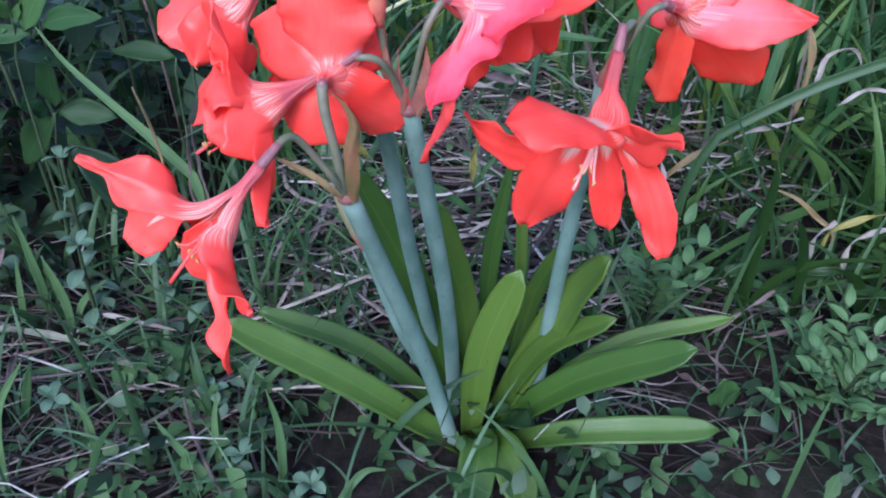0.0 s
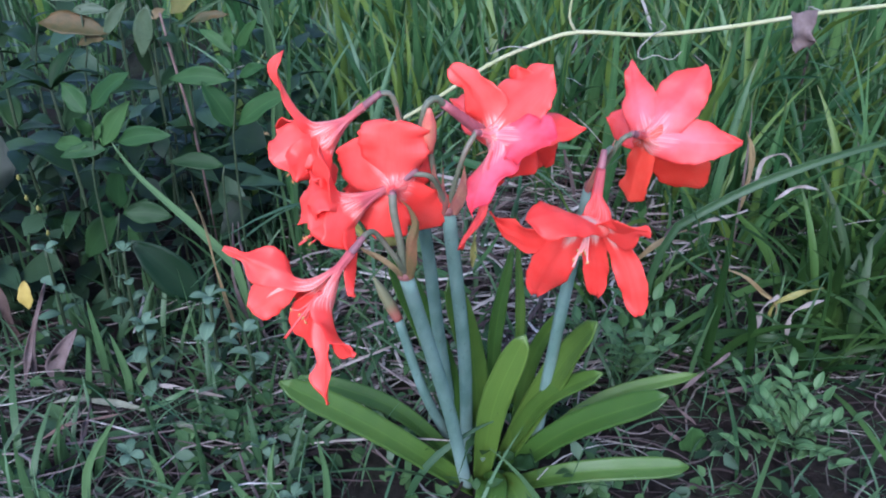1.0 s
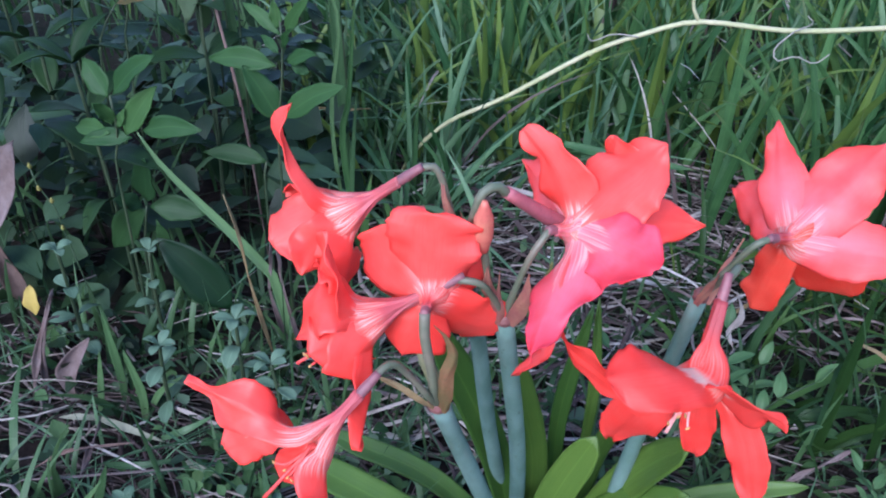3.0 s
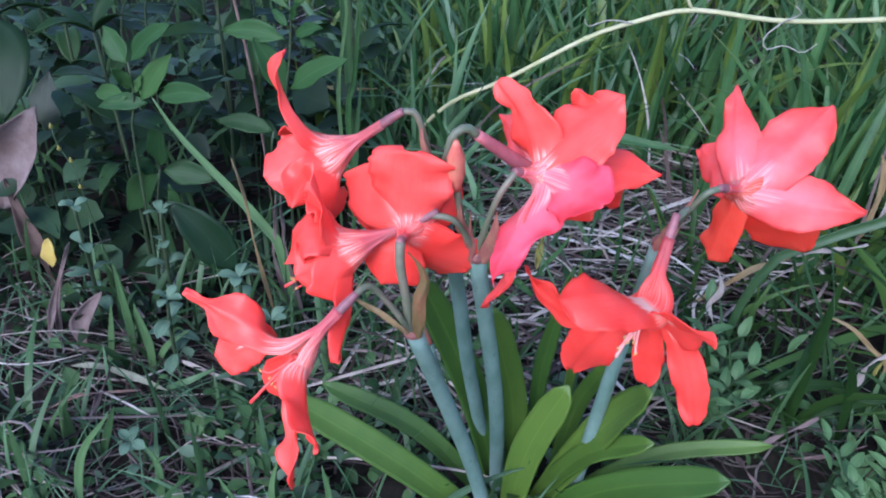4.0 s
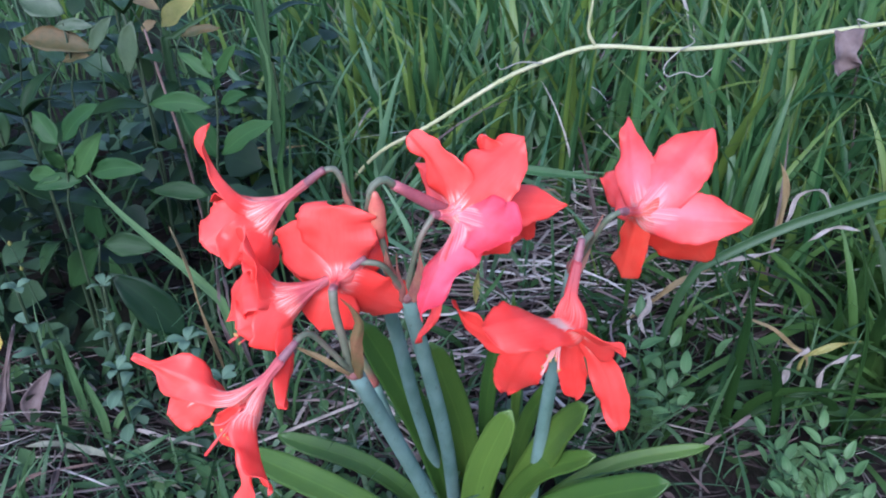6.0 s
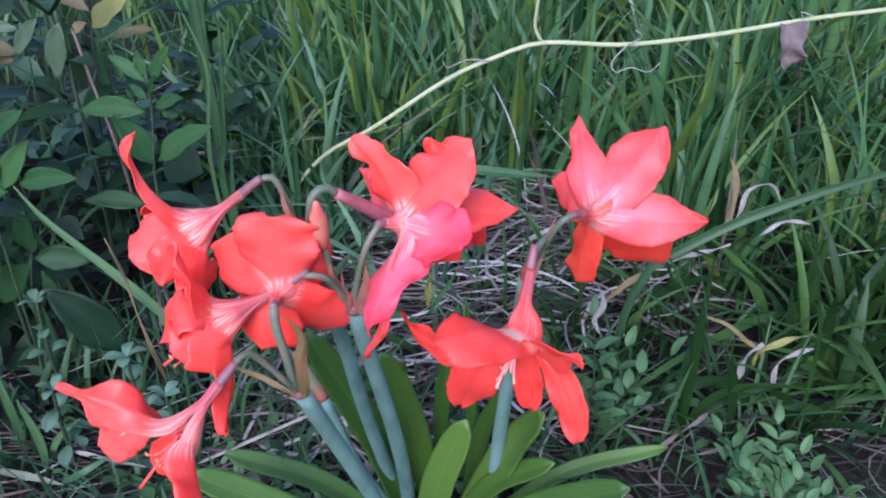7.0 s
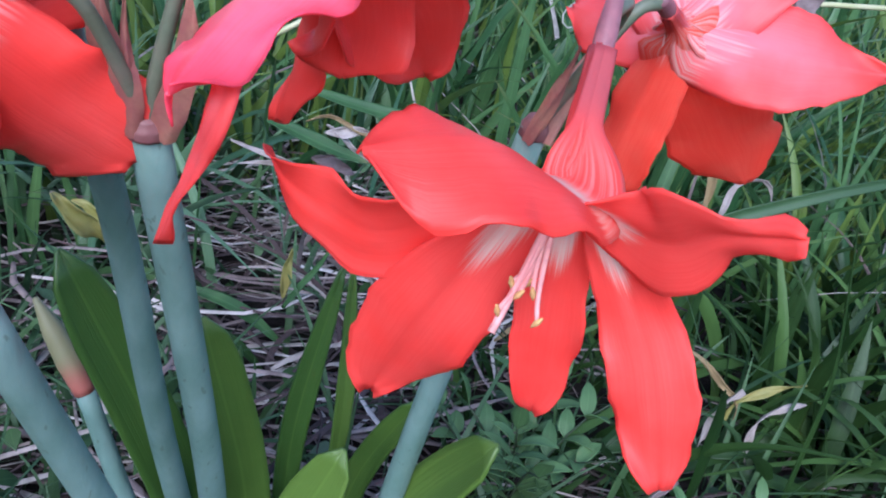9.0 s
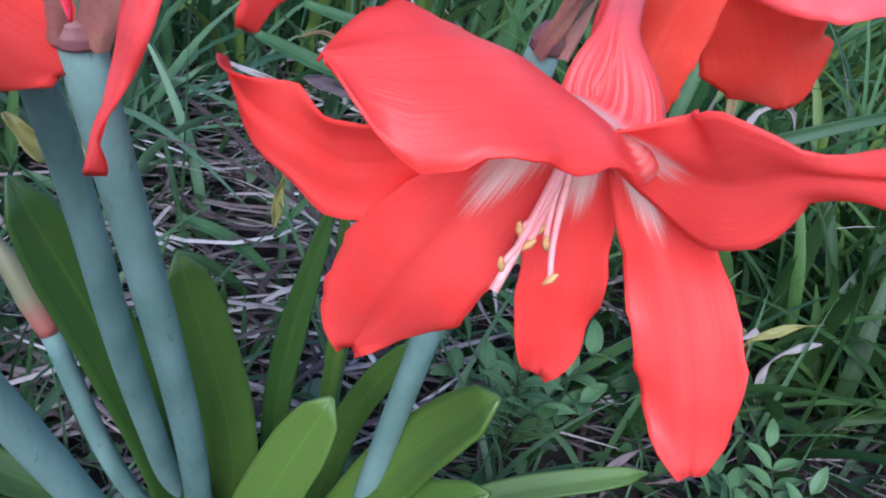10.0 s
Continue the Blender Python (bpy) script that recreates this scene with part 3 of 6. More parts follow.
flower((-0.063, 0.462, 0.467), (-0.099, 0.464, 0.4365), (-0.8, -0.05, -0.45), [
    P((-0.1301, 0.459, 0.4855), rt=0.012, narrow=0.7, mid=(-0.1187, 0.456, 0.4611), hook=(-0.1241, 0.459, 0.4998), width=0.024, twist=0.4, cup=0.3, ruffle=0.002, shape=((0, 0.7, 0.7), (0.2, 0.85, 0.9), (0.45, 0.55, 0.6), (0.62, 0.55, 0.6), (0.78, 0.8, 0.7), (0.88, 0.65, 0.45), (0.96, 0.3, 0.25), (1, 0.08, 0.08))),
    P((-0.1366, 0.448, 0.4237), rt=0.013, narrow=0.65, mid=(-0.1193, 0.452, 0.4352), width=0.038, cup=0.12, ruffle=0.003, shape=RAGGED),
    P((-0.1188, 0.437, 0.4137), rt=0.013, narrow=0.65, mid=(-0.110, 0.446, 0.4263), width=0.034, ruffle=0.003, shape=LOBED),
    P((-0.0990, 0.446, 0.3985), rt=0.012, narrow=0.8, mid=(-0.0955, 0.448, 0.4210), width=0.036, shape=LOBED),
    P((-0.120, 0.488, 0.404), rt=0.013, narrow=0.65, mid=(-0.112, 0.482, 0.422), width=0.036),
    P((-0.138, 0.484, 0.434), rt=0.012, narrow=0.65, mid=(-0.122, 0.480, 0.440), width=0.034),
], [(-0.124, 0.455, 0.405), (-0.128, 0.460, 0.408)], label="drooping scarlet trumpet flower seen from its side", skin=PETAL_STREAKED)
flower((-0.038, 0.437, 0.420), (-0.080, 0.422, 0.4005), (-0.85, -0.3, -0.45), [
    P((-0.1004, 0.415, 0.4578), rt=0.012, narrow=0.7, mid=(-0.0936, 0.416, 0.4295), width=0.034, twist=0.4, cup=0.35, shape=((0, 0.6, 0.6), (0.3, 1.0, 1.0), (0.55, 0.7, 0.8), (0.75, 0.42, 0.5), (0.9, 0.3, 0.22), (1, 0.05, 0.05))),
    P((-0.1147, 0.409, 0.3951), rt=0.013, narrow=0.6, mid=(-0.1015, 0.412, 0.4177), width=0.044, cup=0.15, ruffle=0.003, shape=((0, 0.5, 0.5), (0.3, 0.9, 0.9), (0.55, 1.0, 0.85), (0.75, 0.75, 0.6), (0.88, 0.4, 0.3), (0.95, 0.18, 0.2), (1, 0.04, 0.04))),
    P((-0.1055, 0.395, 0.3984), rt=0.013, narrow=0.65, mid=(-0.092, 0.404, 0.4024), width=0.038, ruffle=0.003, shape=LOBED),
    P((-0.077, 0.367, 0.364), mid=(-0.076, 0.395, 0.381), width=0.027, cup=0.3, blunt=0.7),
    P((-0.085, 0.395, 0.3838), rt=0.012, narrow=0.7, mid=(-0.0831, 0.402, 0.3959), width=0.034, shape=CREST),
    P((-0.112, 0.440, 0.420), rt=0.013, narrow=0.65, mid=(-0.098, 0.436, 0.416), width=0.040),
], [(-0.1095, 0.405, 0.387), (-0.107, 0.400, 0.385), (-0.112, 0.409, 0.384)], (-0.115, 0.404, 0.382), "scarlet trumpet flower with pale streaks on its tube", skin=PETAL_STREAKED)
flower((-0.051, 0.413, 0.416), (-0.050, 0.430, 0.411), (0.05, 0.95, -0.15), [
    P((-0.0510, 0.437, 0.4590), rt=0.008, narrow=0.6, mid=(-0.0510, 0.434, 0.4309), width=0.052, cup=0.25, ruffle=0.003, shape=CREST, face=(0.1, 0.9, -0.4)),
    P((-0.014, 0.457, 0.372), rt=0.008, narrow=0.6, mid=(-0.031, 0.443, 0.388), width=0.040, cup=0.2, shape=CREST),
    P((-0.064, 0.427, 0.374), mid=(-0.058, 0.428, 0.390), width=0.042, blunt=0.5),
    P((-0.0750, 0.450, 0.4420), rt=0.008, narrow=0.65, mid=(-0.0690, 0.441, 0.4260), width=0.046, cup=0.2, shape=CREST),
    P((-0.026, 0.472, 0.428), rt=0.008, narrow=0.6, mid=(-0.036, 0.453, 0.420), width=0.036),
    P((-0.088, 0.470, 0.392), mid=(-0.069, 0.450, 0.400), width=0.036),
], label="wide scarlet flower facing away, seen from behind")
flower((-0.072, 0.385, 0.395), (-0.097, 0.361, 0.3715), (-0.6, -0.5, -0.6), [
    P((-0.1416, 0.366, 0.3935), mid=(-0.1221, 0.364, 0.3861), hook=(-0.1569, 0.367, 0.4012), width=0.028, cup=0.15, rt=0.012, narrow=0.65, face=(0.1, 0.75, -0.6), shape=((0, 0.6, 0.6), (0.25, 0.85, 0.85), (0.45, 0.95, 1.0), (0.58, 0.9, 1.0), (0.66, 0.6, 0.7), (0.72, 0.26, 0.24), (0.82, 0.17, 0.2), (0.92, 0.2, 0.24), (1, 0.1, 0.1))),
    P((-0.1455, 0.371, 0.3509), mid=(-0.1251, 0.370, 0.3675), width=0.026, rt=0.012, narrow=0.65, cup=0.1, face=(0.1, 0.8, -0.5), shape=CREST, material=PETAL_RIBBED),
    P((-0.110, 0.372, 0.322), mid=(-0.106, 0.364, 0.348), width=0.028),
    P((-0.093, 0.326, 0.307), mid=(-0.094, 0.348, 0.346), width=0.027, twist=0.4, cup=0.3, rt=0.011, narrow=0.8, face=(-0.5, -0.7, 0.1), shape=((0, 0.6, 0.6), (0.3, 0.85, 0.85), (0.52, 0.55, 0.6), (0.62, 0.5, 0.55), (0.72, 0.6, 1.1), (0.8, 0.7, 0.8), (0.9, 0.6, 0.5), (0.97, 0.35, 0.3), (1, 0.1, 0.1))),
    P((-0.071, 0.307, 0.362), mid=(-0.086, 0.338, 0.354), width=0.032, twist=-0.2, cup=0.4, peak=0.5, rt=0.009),
    P((-0.114, 0.388, 0.346), mid=(-0.106, 0.376, 0.360), narrow=0.6, width=0.026),
], [(-0.1160, 0.358, 0.3599), (-0.1106, 0.356, 0.3572), (-0.1067, 0.354, 0.3527), (-0.1080, 0.352, 0.3572)], (-0.1200, 0.349, 0.3439), "drooping scarlet flower with yellow anthers showing", skin=PETAL_STREAKED)
flower((0.007, 0.452, 0.445), (0.019, 0.465, 0.438), (0.75, 0.5, -0.35), [
    P((-0.0099, 0.499, 0.4772), rt=0.007, narrow=0.7, mid=(0.0095, 0.483, 0.4612), width=0.040, cup=0.1, ruffle=0.003, material=PETAL_STREAKED, shape=((0, 0.8, 0.8), (0.3, 1.0, 1.0), (0.5, 0.75, 0.85), (0.68, 0.62, 0.5), (0.84, 0.36, 0.42), (0.95, 0.36, 0.32), (1, 0.1, 0.1))),
    P((0.0612, 0.478, 0.4851), rt=0.007, narrow=0.75, mid=(0.0375, 0.470, 0.4630), width=0.054, cup=0.1, ruffle=0.0035, material=PETAL_STREAKED, shape=((0, 0.8, 0.8), (0.2, 1.05, 1.05), (0.45, 1.0, 0.9), (0.6, 1.0, 0.75), (0.75, 0.75, 0.65), (0.88, 0.4, 0.45), (1, 0.06, 0.06))),
    P((0.0535, 0.411, 0.455), rt=0.007, narrow=0.65, mid=(0.039, 0.437, 0.447), width=0.038, cup=0.0, ruffle=0.004, face=(0.3, 0.6, -0.7), shape=RAGGED, material=PETAL_MAGENTA_SHEEN),
    P((0.002, 0.393, 0.413), rt=0.007, narrow=0.7, mid=(0.013, 0.430, 0.424), width=0.046, cup=0.3, ruffle=0.004, face=(0.45, 0.75, -0.4), material=PETAL_MAGENTA_SHEEN, shape=((0, 0.75, 0.75), (0.2, 1.0, 1.0), (0.4, 0.9, 0.95), (0.6, 0.6, 0.62), (0.75, 0.42, 0.36), (0.88, 0.3, 0.3), (1, 0.05, 0.05))),
    P((-0.008, 0.530, 0.441), mid=(0.007, 0.498, 0.440), width=0.030),
    P((0.005, 0.414, 0.393), mid=(0.012, 0.432, 0.425), via=((0.009, 0.407, 0.409),), hook=(-0.004, 0.433, 0.361), width=0.009, cup=0.4, twist=0.4, face=(0.5, 0.7, -0.2)),
], label="scarlet flower with painted pink sheen, seen from behind its throat", skin=PETAL_PINK_SHEEN)
flower((-0.0165, 0.4485, 0.4675), (0.020, 0.476, 0.430), (0.75, 0.45, -0.35), [
    P((0.091, 0.486, 0.433), mid=(0.060, 0.482, 0.437), width=0.032, cup=0.15),
    P((0.0376, 0.493, 0.4800), narrow=0.6, mid=(0.0389, 0.485, 0.4595), width=0.044, cup=0.12, ruffle=0.003, shape=((0, 0.4, 0.4), (0.3, 0.85, 0.85), (0.55, 1.0, 1.0), (0.75, 0.95, 0.8), (0.9, 0.6, 0.4), (1, 0.06, 0.06))),
    P((0.020, 0.512, 0.368), mid=(0.026, 0.494, 0.402), width=0.024, blunt=0.5),
    P((0.038, 0.488, 0.393), mid=(0.036, 0.482, 0.414), width=0.040, blunt=0.8, face=(0.1, -1, 0)),
    P((0.067, 0.518, 0.389), mid=(0.052, 0.497, 0.412), width=0.042, blunt=0.6, face=(-0.1, -1, 0)),
    P((0.045, 0.535, 0.450), mid=(0.038, 0.505, 0.444), width=0.032),
], [(0.040, 0.510, 0.400), (0.044, 0.514, 0.402), (0.036, 0.507, 0.396)], label="scarlet flower hanging behind another one", neck=0.0040)
flower((0.126, 0.482, 0.432), (0.143, 0.501, 0.421), (0.6, 0.67, -0.43), [
    P((0.1385, 0.563, 0.4615), rt=0.006, narrow=0.8, mid=(0.1395, 0.532, 0.4400), width=0.032, cup=0.15, ruffle=0.003, shape=((0, 0.85, 0.85), (0.2, 1.05, 1.05), (0.5, 1.0, 0.85), (0.68, 0.6, 0.7), (0.8, 0.32, 0.4), (0.92, 0.26, 0.3), (1, 0.1, 0.1))),
    P((0.188, 0.528, 0.470), mid=(0.165, 0.514, 0.445), narrow=0.8, width=0.040, cup=0.05, rt=0.007, ruffle=0.003, shape=((0, 0.85, 0.85), (0.3, 1.0, 1.0), (0.55, 1.0, 1.0), (0.72, 0.85, 0.95), (0.86, 0.6, 0.55), (0.95, 0.3, 0.2), (1, 0.05, 0.05))),
    P((0.213, 0.490, 0.421), mid=(0.177, 0.495, 0.420), narrow=0.85, width=0.034, cup=0.05, rt=0.007, shape=((0, 0.9, 0.9), (0.25, 1.08, 1.08), (0.5, 1.0, 1.0), (0.68, 0.8, 0.85), (0.82, 0.5, 0.45), (0.92, 0.28, 0.25), (1, 0.06, 0.06))),
    P((0.2025, 0.531, 0.3635), mid=(0.171, 0.513, 0.3930), narrow=0.8, width=0.044, cup=0.15, shape=RAGGED, material=PETAL_BACKLIT),
    P((0.139, 0.516, 0.3585), mid=(0.140, 0.509, 0.389), narrow=0.55, width=0.027, shape=CREST, material=PETAL_BACKLIT),
    P((0.128, 0.570, 0.412), mid=(0.135, 0.540, 0.416), narrow=0.55, width=0.034, shape=RAGGED),
], label="light scarlet star-shaped flower seen from behind", skin=PETAL_PINK_SHEEN)
flower((0.095, 0.437, 0.434), (0.0862, 0.411, 0.400), (-0.25, -0.40, -0.88), [
    P((0.037, 0.384, 0.4115), rt=0.0045, mid=(0.0610, 0.390, 0.4140), narrow=0.56, width=0.0425, cup=0.25, face=(0.15, 0.24, -0.95), shape=((0, 0.24, 0.9), (0.15, 0.48, 1.0), (0.3, 0.75, 1.0), (0.45, 0.92, 1.0), (0.6, 1.0, 1.0), (0.75, 0.97, 0.95), (0.85, 0.8, 0.82), (0.93, 0.55, 0.6), (0.98, 0.25, 0.3), (1, 0.05, 0.08))),
    P((0.0247, 0.437, 0.3807), mid=(0.0508, 0.415, 0.3807), via=((0.0355, 0.428, 0.3781),), hook=(0.0195, 0.449, 0.384), narrow=0.5, width=0.024, cup=0.1, face=(-0.1, -0.85, -0.15), shape=((0, 0.5, 0.5), (0.25, 0.85, 0.85), (0.5, 1.0, 1.0), (0.68, 0.95, 0.95), (0.8, 0.65, 0.7), (0.88, 0.3, 0.35), (0.95, 0.15, 0.16), (1, 0.05, 0.05))),
    P((0.0545, 0.430, 0.3241), mid=(0.0635, 0.411, 0.3651), narrow=0.4, width=0.031, cup=-0.1, shape=((0, 0.4, 0.4), (0.2, 0.7, 0.7), (0.45, 0.95, 0.95), (0.65, 1.0, 1.0), (0.82, 0.85, 0.85), (0.93, 0.5, 0.55), (0.98, 0.2, 0.25), (1, 0.05, 0.12)), face=(-0.1, -0.9, 0.25)),
    P((0.098, 0.420, 0.329), mid=(0.093, 0.4155, 0.360), narrow=0.27, width=0.019, cup=0.1, blunt=1, face=(-0.2, -0.95, 0.1)),
    P((0.1212, 0.386, 0.3345), mid=(0.1115, 0.3975, 0.367), narrow=0.27, width=0.0215, cup=-0.1, shape=((0, 0.27, 0.27), (0.25, 0.7, 0.7), (0.5, 0.95, 1.0), (0.7, 1.0, 1.0), (0.85, 0.85, 0.8), (0.95, 0.6, 0.55), (0.99, 0.35, 0.3), (1, 0.2, 0.15)), face=(-0.45, -0.8, 0.3)),
    P((0.1122, 0.361, 0.4155), rt=0.004, mid=(0.1002, 0.389, 0.3985), via=((0.1060, 0.375, 0.4078),), narrow=0.5, width=0.0300, cup=0.05, face=(-0.45, -0.82, -0.2), shape=((0, 0.7, 0.3), (0.18, 0.8, 0.6), (0.35, 0.88, 0.9), (0.5, 0.98, 0.72), (0.62, 0.98, 0.46), (0.70, 0.62, 0.32), (0.76, 0.3, 0.3), (0.82, 0.2, 0.24), (0.94, 0.22, 0.3), (1, 0.06, 0.1))),
], [(0.0732, 0.396, 0.3742), (0.0777, 0.398, 0.3776), (0.0812, 0.399, 0.3777), (0.0829, 0.396, 0.3721), (0.076, 0.400, 0.3794), (0.0805, 0.402, 0.3785)], (0.0728, 0.395, 0.3690), "open scarlet flower with white throat and long stamens", pale=True, skin=PETAL_STAR)


def strap_leaf(points, width, cup=0.25, twist=0.0, lean=0.0, label="", pointed=False):
    """A long strap leaf with a rounded or pointed tip, its upper face towards the light."""
    n = 20
    c = spline(points, n)
    tg = tangents(c)
    side, nrm, w, cups = [], [], [], []
    for i, t in enumerate(tg):
        s0 = t.cross(V((0, 0, 1)))
        if s0.length < 0.3:
            s0 = t.cross((V(points[-1]) - V(points[0])).normalized() * 0.5 + V((0, -1, 0.4)))
        s0 = t.cross(V((lean, -0.55, 1.0))).normalized()
        s0 = rotated(s0, t, twist * i / n)
        side.append(s0)
        nrm.append(s0.cross(t).normalized())
        s = i / n
        ends = (1.0, 0.66, 0.38, 0.16, 0.03) if pointed else (1.0, 0.93, 0.72, 0.36, 0.08)
        w.append(width * float(np.interp(s, (0, 0.1, 0.3, 0.65, 0.85, 0.94, 0.985, 1.0), (0.55, 0.68, 0.88) + ends)))
        cups.append(0.6 + (cup - 0.6) * min(1, s * 2))
    return part("leaf", ribbon(bmesh.new(), c, side, nrm, w, cups, 8, groove=0.0006), STRAP, plant, label, 0.0016)


strap_leaf([(0.033, 0.560, 0.0), (0.041, 0.541, 0.120), (0.066, 0.537, 0.208)], 0.030, 0.15)
strap_leaf([(0.058, 0.585, 0.0), (0.099, 0.545, 0.155), (0.122, 0.500, 0.248)], 0.032, 0.15)
strap_leaf([(0.056, 0.590, 0.0), (0.090, 0.548, 0.118), (0.136, 0.512, 0.183)], 0.022, 0.2)
strap_leaf([(0.060, 0.570, 0.0), (0.120, 0.540, 0.090), (0.197, 0.500, 0.165)], 0.031, 0.2)
strap_leaf([(0.075, 0.590, 0.0), (0.160, 0.590, 0.085), (0.257, 0.588, 0.120)], 0.016, 0.2)
strap_leaf([(0.055, 0.548, 0.0), (0.130, 0.520, 0.050), (0.236, 0.512, 0.064)], 0.025, 0.2)
strap_leaf([(0.024, 0.545, 0.0), (-0.070, 0.534, 0.092), (-0.165, 0.530, 0.160)], 0.030, 0.2)
strap_leaf([(0.015, 0.580, 0.0), (-0.060, 0.595, 0.070), (-0.155, 0.600, 0.110)], 0.022, 0.2)
strap_leaf([(0.018, 0.600, 0.0), (-0.012, 0.575, 0.150), (-0.060, 0.556, 0.285)], 0.030, 0.2)
strap_leaf([(0.030, 0.610, 0.0), (0.026, 0.600, 0.110), (-0.004, 0.585, 0.240)], 0.030, 0.2)
strap_leaf([(0.055, 0.620, 0.0), (0.048, 0.635, 0.120), (0.064, 0.650, 0.243)], 0.017, 0.3, pointed=True)
strap_leaf([(0.074, 0.640, 0.0), (0.079, 0.660, 0.120), (0.072, 0.680, 0.228)], 0.012, 0.3, pointed=True)
strap_leaf([(0.030, 0.630, 0.0), (0.016, 0.637, 0.100), (0.013, 0.640, 0.187)], 0.012, 0.3, pointed=True)
strap_leaf([(0.048, 0.545, 0.0), (0.060, 0.512, 0.036), (0.078, 0.465, 0.020)], 0.034, 0.25)
strap_leaf([(0.038, 0.545, 0.0), (0.040, 0.515, 0.038), (0.032, 0.462, 0.018)], 0.034, 0.25)
strap_leaf([(0.070, 0.600, 0.0), (0.085, 0.615, 0.110), (0.110, 0.600, 0.190)], 0.018, 0.3)

# ---- grass, litter and undergrowth: uncountable stuff ----


def mesh_stuff(name, verts, faces, uvs, material, label, category):
    me = bpy.data.meshes.new(name)
    me.vertices.add(len(verts))
    me.vertices.foreach_set("co", verts.astype(np.float32).ravel())
    me.loops.add(faces.size)
    me.polygons.add(len(faces))
    me.loops.foreach_set("vertex_index", faces.astype(np.int32).ravel())
    me.polygons.foreach_set("loop_start", np.arange(0, faces.size, faces.shape[1], dtype=np.int32))
    me.polygons.foreach_set("use_smooth", np.ones(len(faces), bool))
    layer = me.uv_layers.new(name="UVMap")
    layer.data.foreach_set("uv", uvs[faces.ravel()].astype(np.float32).ravel())
    me.update()
    me.validate()
    me.materials.append(material)
    return tagged(new(name, me), label, category, kind="stuff")


def ground_z(x, y):
    return np.array([ground_height(float(a), float(b)) for a, b in zip(x, y)])


def blades(rng, x, y, height, width, bend, seg=6, z=None, turn=None, fold=0.14):
    """Arching blades from the ground; arrays of one value a blade. Returns vertices, quads and uv."""
    n = len(x)
    z = ground_z(x, y) - 0.005 if z is None else z
    az = rng.uniform(0, 2 * np.pi, n) if turn is None else turn
    face = rng.normal(0, 0.75, n)
    s = np.linspace(0, 1, seg + 1)[None, :]
    out = height[:, None] * bend[:, None] * (0.25 * s + 0.75 * s ** 2.2)
    up = height[:, None] * (s - 0.42 * np.minimum(1.6, bend[:, None]) ** 1.5 * s ** 2.4)
    cx = x[:, None] + np.cos(az)[:, None] * out
    cy = y[:, None] + np.sin(az)[:, None] * out
    cz = z[:, None] + up
    w = width[:, None] * np.interp(s, (0, 0.2, 0.55, 0.85, 1), (0.55, 0.9, 1.0, 0.5, 0.04))
    tw = face[:, None] + rng.normal(0, 0.6, n)[:, None] * s
    verts = np.empty((n, seg + 1, 3, 3))
    for k, q in enumerate((-0.5, 0.0, 0.5)):
        verts[:, :, k, 0] = cx + np.cos(tw) * w * q - np.sin(tw) * w * fold * (abs(q) * 2 - 0.5)
        verts[:, :, k, 1] = cy + np.sin(tw) * w * q + np.cos(tw) * w * fold * (abs(q) * 2 - 0.5)
        verts[:, :, k, 2] = cz
    base = (np.arange(n) * (seg + 1) * 3)[:, None, None]
    i, k = np.meshgrid(np.arange(seg), np.arange(2), indexing="ij")
    a = (i * 3 + k).ravel()[None, :]
    quad = np.stack([a, a + 1, a + 4, a + 3], -1)
    faces = (base + quad).reshape(-1, 4)
    uv = np.empty((n, seg + 1, 3, 2))
    uv[..., 0] = np.array((0, 0.5, 1))[None, None, :]
    uv[..., 1] = s[:, :, None]
    return verts.reshape(-1, 3), faces, uv.reshape(-1, 2)


def joined(chunks):
    vs, fs, us, off = [], [], [], 0
    for v, f, u in chunks:
        vs.append(v), fs.append(f + off), us.append(u)
        off += len(v)
    return np.concatenate(vs), np.concatenate(fs), np.concatenate(us)


def scatter(rng, n, x0, x1, y0, y1, keep):
    xs, ys = [], []
    while len(xs) < n:
        a, b = rng.uniform(x0, x1), rng.uniform(y0, y1)
        if rng.random() < keep(a, b):
            xs.append(a), ys.append(b)
    return np.array(xs), np.array(ys)


def clump(x, y, f=4.0, seed=0.0):
    return 0.5 + 0.9 * noise.noise((x * f, y * f, seed))


def step(v, lo, hi):
    return min(1.0, max(0.0, (v - lo) / (hi - lo)))


